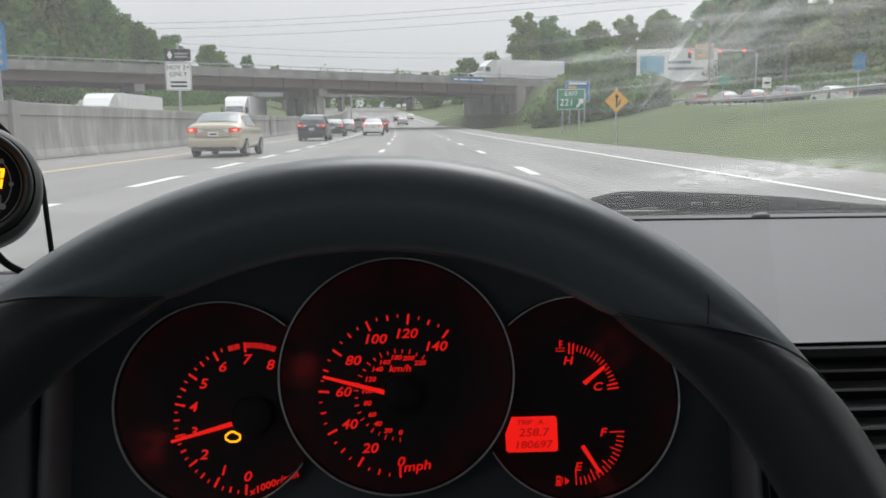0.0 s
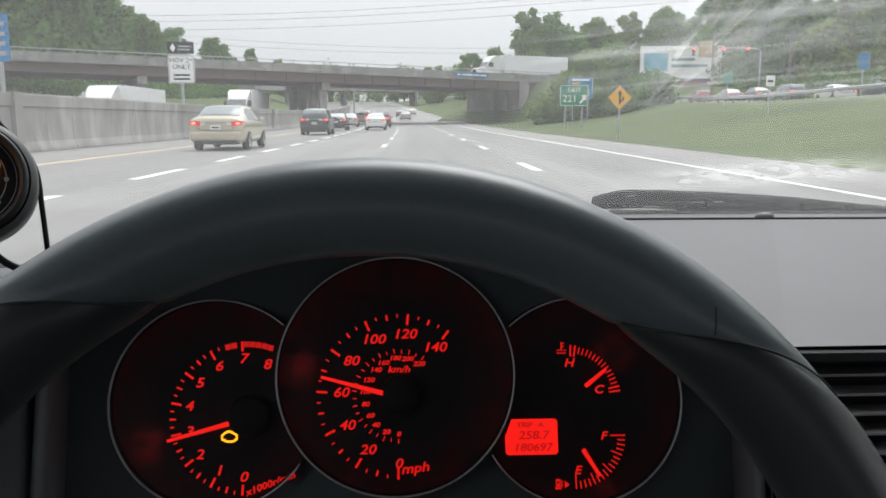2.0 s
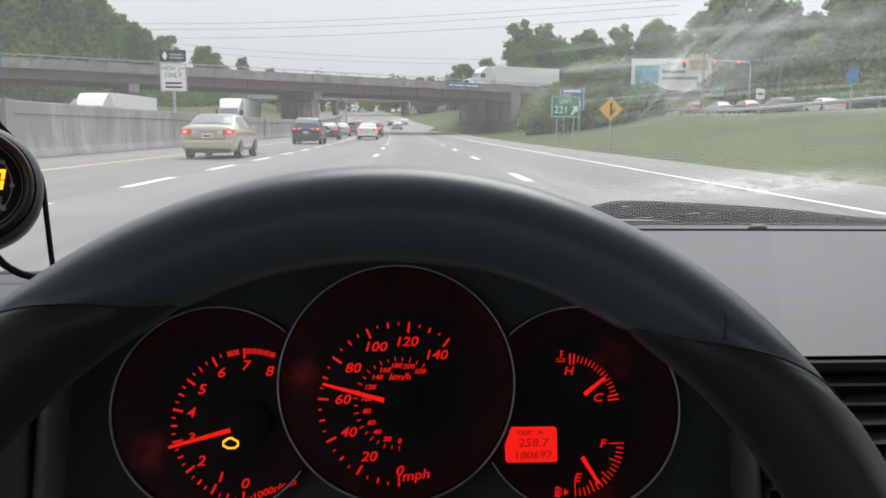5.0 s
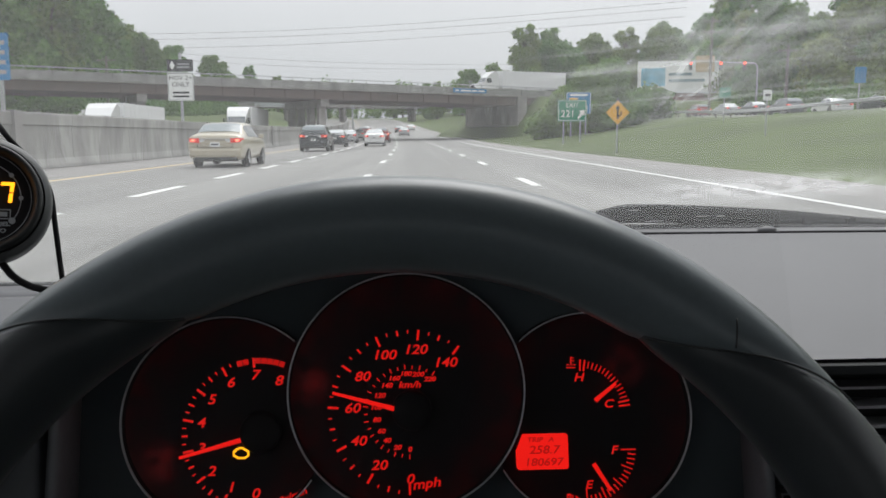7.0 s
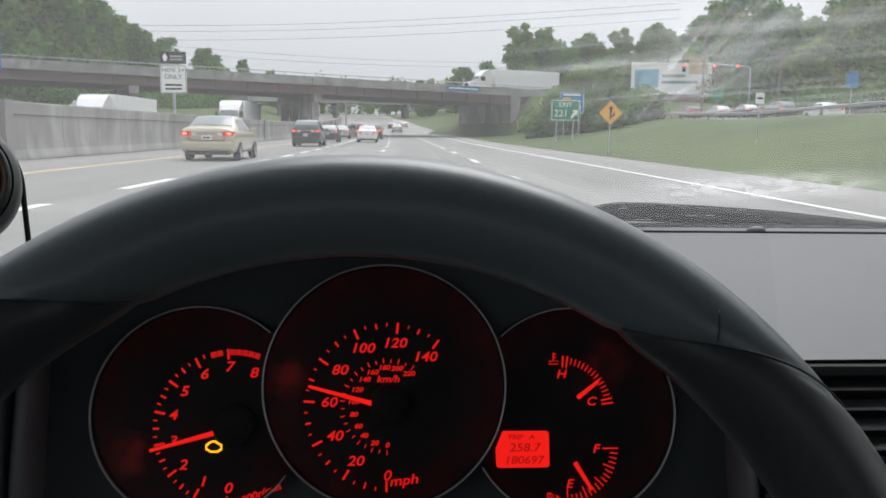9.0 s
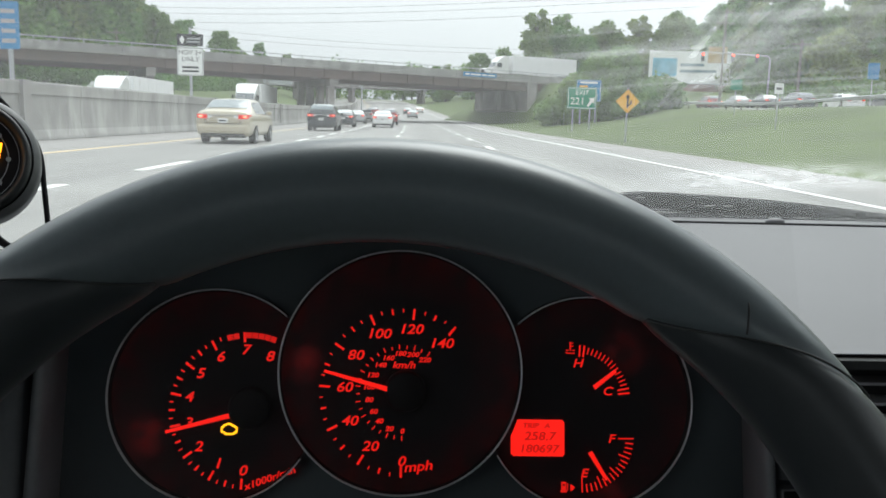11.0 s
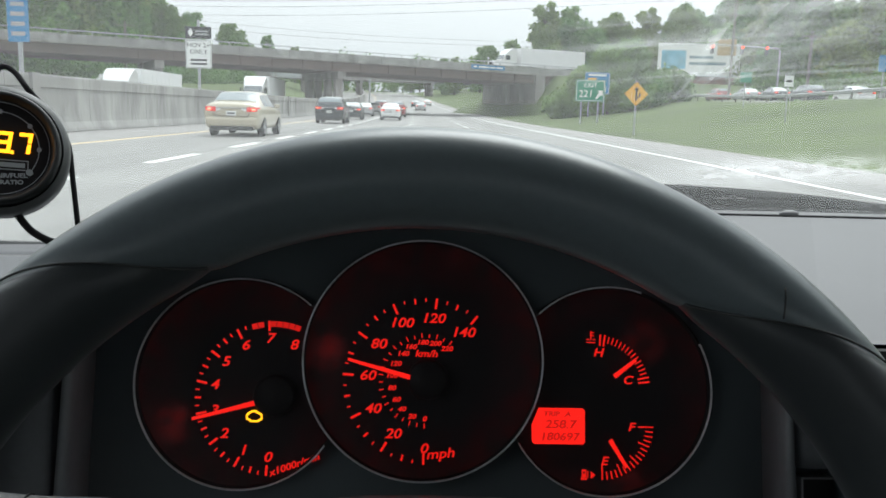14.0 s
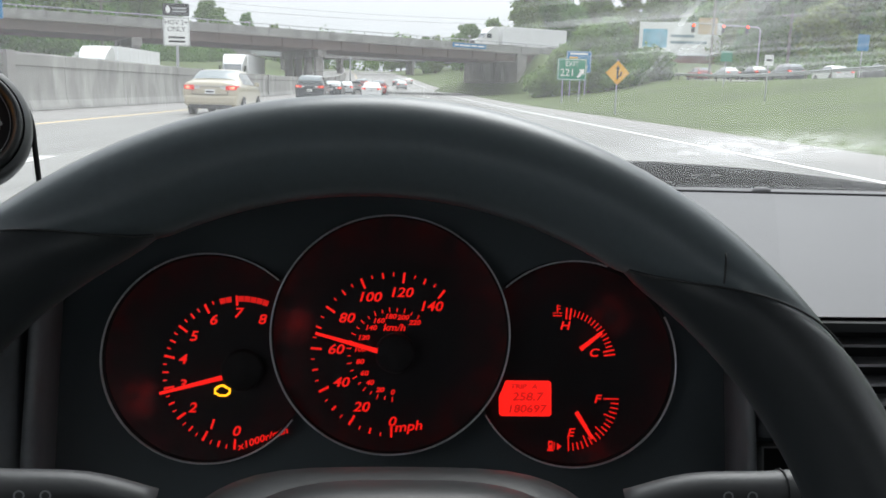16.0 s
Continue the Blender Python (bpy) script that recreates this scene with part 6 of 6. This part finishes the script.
def make_truck(label, length=13.0, h=4.05, head=None):
    """Tractor and box trailer; the tractor's nose points to +y."""
    root = tagged(empty("articulated_truck"), label, "truck")
    trailer = part("trailer", boxes((-1.28, 1.28, 0, length, 1.15, h), bevel=0.04), TRAILER, root, "plain white box trailer")
    for k in range(10):
        y = 0.6 + (length - 1.2) * k / 9
        part("panel_rib", boxes((-1.292, -1.282, y, y + 0.05, 1.2, h - 0.06), (1.282, 1.292, y, y + 0.05, 1.2, h - 0.06)), TRAILER, trailer)
    part("chassis", boxes((-0.5, 0.5, 0.2, length + 3.8, 0.75, 1.10)), BUMPER, root)
    part("side_skirt", boxes((-1.22, -1.18, 4.0, length - 3.0, 0.45, 1.12), (1.18, 1.22, 4.0, length - 3.0, 0.45, 1.12)), TRAILER, root)
    y = length + 0.7
    bm = bmesh.new()
    prof = [(y, 0.8), (y, 3.6), (y + 0.7, 3.95), (y + 1.5, 3.55), (y + 2.2, 2.9), (y + 2.7, 2.05), (y + 4.0, 1.85), (y + 4.3, 1.55), (y + 4.35, 0.6), (y + 0.2, 0.55)]
    rows = [[(x * (0.86 if 4 <= i <= 7 and abs(x) > 1 else 1), q, z) for i, (q, z) in enumerate(prof)] for x in (-1.2, -1.1, 1.1, 1.2)]
    vs = sheet(bm, rows, close_v=True)
    bm.faces.new(vs[0])
    bm.faces.new(vs[-1][::-1])
    bmesh.ops.recalc_face_normals(bm, faces=bm.faces)
    cab = part("cab", bm, WHITEPAINT, root, "white sleeper cab")
    bm = bmesh.new()
    sheet(bm, [[(-0.98, y + 2.235, 2.86), (0.98, y + 2.235, 2.86)], [(-1.02, y + 2.69, 2.14), (1.02, y + 2.69, 2.14)]])
    part("windscreen", bm, GLASS, cab)
    for side in (-1, 1):
        part("side_window", boxes((side * 1.205 - 0.012, side * 1.205 + 0.012, y + 1.35, y + 2.1, 2.05, 2.75)), GLASS, cab)
        part("headlamp", boxes((side * 0.85 - 0.2, side * 0.85 + 0.2, y + 4.25, y + 4.40, 0.95, 1.25), bevel=0.02), head or GLASS, cab)
        part("door_mirror", boxes((side * 1.42 - 0.1, side * 1.42 + 0.1, y + 2.2, y + 2.32, 2.1, 2.7), bevel=0.03), BUMPER, cab)
        part("fuel_tank", boxes((side * 1.0 - 0.25, side * 1.0 + 0.25, y + 0.4, y + 2.0, 0.5, 1.05), bevel=0.08), RIM, root)
    part("grille", boxes((-0.6, 0.6, y + 4.30, y + 4.38, 0.85, 1.6), bevel=0.02), BUMPER, cab)
    for q in (1.2, 2.5, length - 0.2, length + 1.1, length + 3.9):
        wheel_pair(root, q)
    return root


truck = make_truck("white articulated truck with a plain box trailer on the overpass")
truck.matrix_world = BR @ Matrix.Translation((26, 4.2, deck_z(16) + 1.46)) @ Matrix.Rotation(radians(90), 4, "Z") @ Matrix.Scale(0.86, 4)
far_truck = make_truck("white articulated truck with lit headlamps coming the other way", head=HEAD)
put(far_truck, -19.4, 112, 0, math.pi)
near_truck = put_copy(truck, -23.0, 76, 0, math.pi)
near_truck["label"] = "white articulated truck with a plain box trailer beyond the barrier"


# ---- signs ----
def post(bm, x, z0, z1, w=0.05, y=0.0):
    return box(bm, x - w, x + w, y - w, y + w, z0, z1)


def board(w, h, z, r=0.06, y=-0.06):
    bm = bmesh.new()
    pts = []
    for sx, sz, a0 in ((1, 1, 0), (-1, 1, 90), (-1, -1, 180), (1, -1, 270)):
        for a in (0, 30, 60, 90):
            pts.append((sx * (w / 2 - r) + r * math.cos(radians(a0 + a)), z + sz * (h / 2 - r) + r * math.sin(radians(a0 + a))))
    return prism(bm, pts[::-1], y - 0.02, y)


def rim_of(w, h, z, t, inset, y):
    a, b = w / 2 - inset, h / 2 - inset
    return boxes((-a, a, y - 0.003, y, z + b - t, z + b), (-a, a, y - 0.003, y, z - b, z - b + t), (-a, -a + t, y - 0.003, y, z - b + t, z + b - t), (a - t, a, y - 0.003, y, z - b + t, z + b - t))


def sign_thing(name, label, x, y, turn=0.0, category="road sign"):
    return tagged(empty(name, Matrix.Translation((x, y, height(x, y))) @ Matrix.Rotation(radians(turn), 4, "Z")), label, category)


def exit_sign(x, y, z0):
    s = sign_thing("exit_sign", "green exit 221 road sign with white lettering on two posts", x, y, 2)
    for q in (-0.75, 0.75):
        part("post", post(bmesh.new(), q, -0.4, z0 + 1.7, 0.06), STEEL, s)
    b = part("panel", board(2.6, 1.9, z0 + 0.95, 0.12), SIGNGREEN, s, "green panel with a white border")
    part("border", rim_of(2.6, 1.9, z0 + 0.95, 0.05, 0.07, -0.083), SIGNWHITE, b)
    part("lettering", upright(lettering("EXIT", 0.58), 0.0, -0.085, z0 + 1.42), SIGNWHITE, b)
    part("lettering", upright(lettering("221", 0.86), -0.38, -0.085, z0 + 0.66), SIGNWHITE, b)
    bm = bmesh.new()
    prism(bm, [(0.45, 0.30), (0.57, 0.20), (0.95, 0.62), (1.08, 0.48), (1.10, 1.0), (0.58, 0.98), (0.76, 0.82)], -0.087, -0.083)
    bm.transform(Matrix.Translation((0, 0, z0)))
    part("arrow", bm, SIGNWHITE, b)
    return s


exit_sign(13.4, 74, 1.9)


def service_sign(x, y, z0, w=2.6, h=2.2):
    s = sign_thing("service_sign", "blue roadside services sign with small pale plates on posts", x, y, 2)
    for q in (-0.8, 0.8):
        part("post", post(bmesh.new(), q * w / 2.6, -0.4, z0 + h - 0.1, 0.06), STEEL, s)
    b = part("panel", board(w, h, z0 + h / 2, 0.1), SIGNBLUE, s, "blue panel with a white border")
    part("border", rim_of(w, h, z0 + h / 2, 0.04, 0.05, -0.083), SIGNWHITE, b)
    part("lettering_bar", boxes((-w * 0.36, w * 0.36, -0.087, -0.083, z0 + h * 0.83, z0 + h * 0.92)), SIGNWHITE, b)
    for i in range(2):
        for j in range(2):
            x0, zz = -w * 0.38 + i * w * 0.40, z0 + h * 0.10 + j * h * 0.36
            part("plate", boxes((x0, x0 + w * 0.34, -0.087, -0.083, zz, zz + h * 0.28)), (SIGNWHITE, SIGNYELLOW, SIGNWHITE, SIGNBLUE)[i * 2 + j], b)
    return s


service_sign(16.6, 88, 2.3)
service_sign(20.5, 104, 2.4, 2.2, 1.8)


def hov_sign(u, y, z0):
    s = tagged(empty("lane_sign", Matrix.Translation((u + cx(y), y, rise(y))) @ Matrix.Rotation(radians(3), 4, "Z")), "white and black restricted lane sign on a post above the barrier", "road sign")
    part("post", post(bmesh.new(), 0, 1.80, z0 + 2.5, 0.06), STEEL, s)
    b = part("panel", board(1.35, 1.45, z0 + 0.75, 0.05), SIGNWHITE, s, "white panel with black lettering")
    part("border", rim_of(1.35, 1.45, z0 + 0.75, 0.02, 0.03, -0.083), SIGNBLACK, b)
    part("lettering", upright(lettering("HOV 2+", 0.34), 0, -0.085, z0 + 1.2), SIGNBLACK, b)
    part("lettering", upright(lettering("ONLY", 0.34), 0, -0.085, z0 + 0.86), SIGNBLACK, b)
    for k in range(2):
        part("lettering_bar", boxes((-0.42, 0.42, -0.086, -0.083, z0 + 0.20 + 0.2 * k, z0 + 0.30 + 0.2 * k)), SIGNBLACK, b)
    t = part("top_panel", board(1.35, 0.62, z0 + 1.85, 0.05), SIGNBLACK, s, "black panel with a white diamond")
    bm = bmesh.new()
    prism(bm, [(-0.40, z0 + 1.62), (-0.26, z0 + 1.85), (-0.40, z0 + 2.08), (-0.54, z0 + 1.85)], -0.086, -0.083)
    part("diamond", bm, SIGNWHITE, t)
    for k in range(2):
        part("lettering_bar", boxes((-0.15, 0.5, -0.086, -0.083, z0 + 1.72 + 0.16 * k, z0 + 1.80 + 0.16 * k)), WHITEPRINT, t)
    return s


hov_sign(-12.25, 45, 2.85)
hov_sign(-12.25, 128, 2.85)

s = tagged(empty("blue_sign", Matrix.Translation((-12.25, 25.2, 0))), "tall blue information sign on a post above the barrier", "road sign")
part("post", post(bmesh.new(), 0, 1.80, 3.9, 0.05), STEEL, s)
b = part("panel", board(0.62, 1.35, 3.35, 0.04), SIGNBLUE, s)
for k in range(4):
    part("lettering_bar", boxes((-0.2, 0.2, -0.087, -0.083, 2.85 + 0.28 * k, 2.97 + 0.28 * k)), WHITEPRINT, b)

s = sign_thing("warning_sign", "yellow diamond merge warning sign on a post", 10.6, 45)
part("post", post(bmesh.new(), 0, -0.4, 2.9, 0.04), STEEL, s)
bm = bmesh.new()
prism(bm, [(0, 1.55), (-0.64, 2.19), (0, 2.83), (0.64, 2.19)][::-1], -0.06, -0.045)
b = part("panel", bm, SIGNYELLOW, s, "yellow diamond panel")
bm = bmesh.new()
prism(bm, [(-0.05, 1.85), (0.05, 1.85), (0.05, 2.38), (0.13, 2.38), (0, 2.58), (-0.13, 2.38), (-0.05, 2.38)], -0.066, -0.062)
prism(bm, [(0.05, 1.95), (0.22, 2.05), (0.22, 2.25), (0.14, 2.25), (0.14, 2.09), (0.05, 2.04)], -0.066, -0.062)
part("arrow", bm, SIGNBLACK, b)

for x, y, w, h, z in ((19.5, 47, 0.5, 0.6, 2.0), (-33, 84, 1.1, 0.9, 2.2), (-36, 92, 0.9, 0.9, 2.2), (27, 40, 0.55, 0.75, 1.7)):
    s = sign_thing("small_sign", "small white road sign on a thin post", x, y)
    part("post", post(bmesh.new(), 0, -0.4, z + h * 0.8, 0.03), STEEL, s)
    b = part("panel", board(w, h, z + h / 2, 0.03), SIGNWHITE, s)
    part("lettering_bar", boxes((-w * 0.3, w * 0.3, -0.087, -0.083, z + h * 0.4, z + h * 0.6)), SIGNBLACK, b)
for x, y, w, h in ((24, 66, 0.9, 0.8), (30.5, 58, 0.8, 1.1)):
    s = sign_thing("small_sign", "small green and blue guide sign on a thin post", x, y)
    part("post", post(bmesh.new(), 0, -0.4, 2.6, 0.03), STEEL, s)
    part("panel", board(w, h, 2.3, 0.03), SIGNGREEN if w > 0.85 else SIGNBLUE, s)

# billboard
bbx, bby = 46.0, 150
s = sign_thing("billboard", "large white and blue advertising billboard on a steel pole", bbx, bby, -10, "billboard")
bz = 2.8
tb = tube(bmesh.new(), [(0, 0.4, -0.5), (0, 0.4, bz + 7.0)], 0.4, 16)
part("pole", tb, GIRDER, s)
b = part("panel", boxes((-7.0, 7.0, -0.2, 0.25, bz + 2.0, bz + 7.6)), SIGNWHITE, s, "white printed panel with blue and tan shapes")
part("blue_shape", boxes((-6.4, -2.2, -0.225, -0.205, bz + 3.2, bz + 6.4), bevel=0.01), mat("pale_blue_print", (0.20, 0.45, 0.60), 0.5, 0, 0.35, 0.8, 6, 0), b)
part("tan_shape", boxes((3.0, 6.2, -0.225, -0.205, bz + 5.6, bz + 8.4), bevel=0.01), mat("tan_print", (0.55, 0.40, 0.22), 0.5, 0, 0.3, 0.8, 6, 0), b)
for k, (x0, x1) in enumerate(((-1.6, 2.4), (-1.6, 4.6))):
    part("lettering_bar", boxes((x0, x1, -0.225, -0.205, bz + 5.0 - 1.1 * k, bz + 5.5 - 1.1 * k)), mat("slate_print", (0.18, 0.26, 0.30), 0.5, 0, 0.2, 2, 6, 0), b)
part("apron", boxes((-7.0, 7.0, -0.15, 0.15, bz + 0.6, bz + 1.9)), mat("rust_red_apron", (0.22, 0.10, 0.07), 0.7, 0, 0.25, 0.6, 6, 0.05), s, "rust coloured apron below the panel")
part("catwalk", boxes((-7.0, 7.0, -1.0, -0.25, bz + 1.9, bz + 1.98)), STEEL, s)


# ---- poles, wires, signals, guard rail ----
def utility_pole(x, y, h, arms=1, label="tall weathered wooden utility pole with cross arms"):
    s = sign_thing("utility_pole", label, x, y, 8, "utility pole")
    part("pole", tube(bmesh.new(), [(0, 0, -0.6), (0, 0, h * 0.5), (0.05, 0, h)], [0.19, 0.16, 0.11], 10), POLEWOOD, s)
    for k in range(arms):
        z = h - 0.6 - 1.3 * k
        a = part("cross_arm", boxes((-1.2, 1.2, -0.06, 0.06, z - 0.06, z + 0.06)), POLEWOOD, s)
        for q in (-1.1, -0.4, 0.4, 1.1):
            part("insulator", tube(bmesh.new(), [(q, 0, z + 0.06), (q, 0, z + 0.22)], 0.045, 6), STEEL, a)
    return s


utility_pole(36.6, 106, 12.5, 2)
utility_pole(42.0, 96, 8.0, 1)
utility_pole(27.0, 190, 12.0, 1)
utility_pole(-57, 150, 17.0, 0, "tall plain grey metal pole")
utility_pole(-43, 118, 9.0, 1)
utility_pole(-36, 104, 7.5, 0, "plain grey metal pole")
for z0, z1, y0, y1 in ((15.4, 14.2, 150, 121), (14.2, 13.0, 152, 121.5), (18.5, 12.0, 175, 190), (17.0, 11.2, 176, 190.5), (16.2, 15.0, 149, 120.5)):
    pts = []
    for i in range(25):
        t = i / 24
        pts.append((-90 + 128 * t, y0 + (y1 - y0) * t, z0 + (z1 - z0) * t + 3.0 - 2.2 * math.sin(math.pi * t) + 1.6 * t))
    w = finish("overhead_wire", tube(bmesh.new(), pts, 0.022, 4), CABLE)
    tagged(w, "thin black overhead power line", "wire", "power lines")

s = sign_thing("traffic_signal", "traffic signal mast with lit red lamps", 45, 112, 0, "traffic light")
part("mast", tube(bmesh.new(), [(0, 0, -0.4), (0, 0, 7.0), (-0.4, 0, 7.4), (-9.5, 0, 7.7)], [0.15, 0.11, 0.10, 0.06], 10), STEEL, s)
for q in (-9.0, -5.0, -1.8):
    h = part("signal_head", boxes((q - 0.18, q + 0.18, -0.18, 0.12, 6.5, 7.6), bevel=0.03), SIGNBLACK, s)
    for k, m in ((0, SIGNBLACK), (1, SIGNBLACK), (2, SIGNALRED)):
        bm = bmesh.new()
        prism(bm, [(q + 0.15 * math.cos(a), 6.7 + 0.34 * k + 0.15 * math.sin(a)) for a in (2 * math.pi * i / 14 for i in range(14))][::-1], -0.22, -0.19)
        part("lens", bm, m, h)

rail = tagged(empty("guard_rail"), "galvanised steel guard rail on posts along the bank", "guard rail", kind="structure")
bm = bmesh.new()
prof = [(0.0, 0.42), (-0.05, 0.47), (-0.05, 0.52), (0.0, 0.57), (-0.05, 0.62), (-0.05, 0.67), (0.0, 0.72)]
rows = []
for k in range(31):
    y = 30 + 4 * k
    u = 33.0
    gz = height(u + cx(y), y)
    rows.append([(u + cx(y) + q, y, gz + z + 0.05) for q, z in prof])
sheet(bm, rows)
part("beam", bm, STEEL, rail)
for k in range(31):
    y = 30 + 4 * k
    x = 33.05 + cx(y)
    part("post", boxes((x, x + 0.1, y - 0.08, y + 0.08, height(x, y) - 0.3, height(x, y) + 0.75)), POLEWOOD, rail)

# sign gantry farther on
gy = 188
g = tagged(empty("sign_gantry", Matrix.Translation((cx(gy), gy, rise(gy)))), "steel truss sign gantry across the carriageway", "gantry", kind="structure")
for z in (6.2, 7.2):
    part("chord", tube(bmesh.new(), [(-31, 0, z), (-9.6, 0, z)], 0.09, 6), STEEL, g)
for k in range(15):
    x = -31 + 1.5 * k
    part("brace", tube(bmesh.new(), [(x, 0, 6.2), (x + 0.75, 0, 7.2), (x + 1.5, 0, 6.2)], 0.04, 4), STEEL, g)
for x in (-31, -9.6):
    part("upright", tube(bmesh.new(), [(x, 0, -0.3), (x, 0, 7.3)], 0.18, 8), STEEL, g)
part("sign_back", boxes((-30, -25, -0.2, -0.1, 5.6, 8.0)), SILVERPAINT, g)
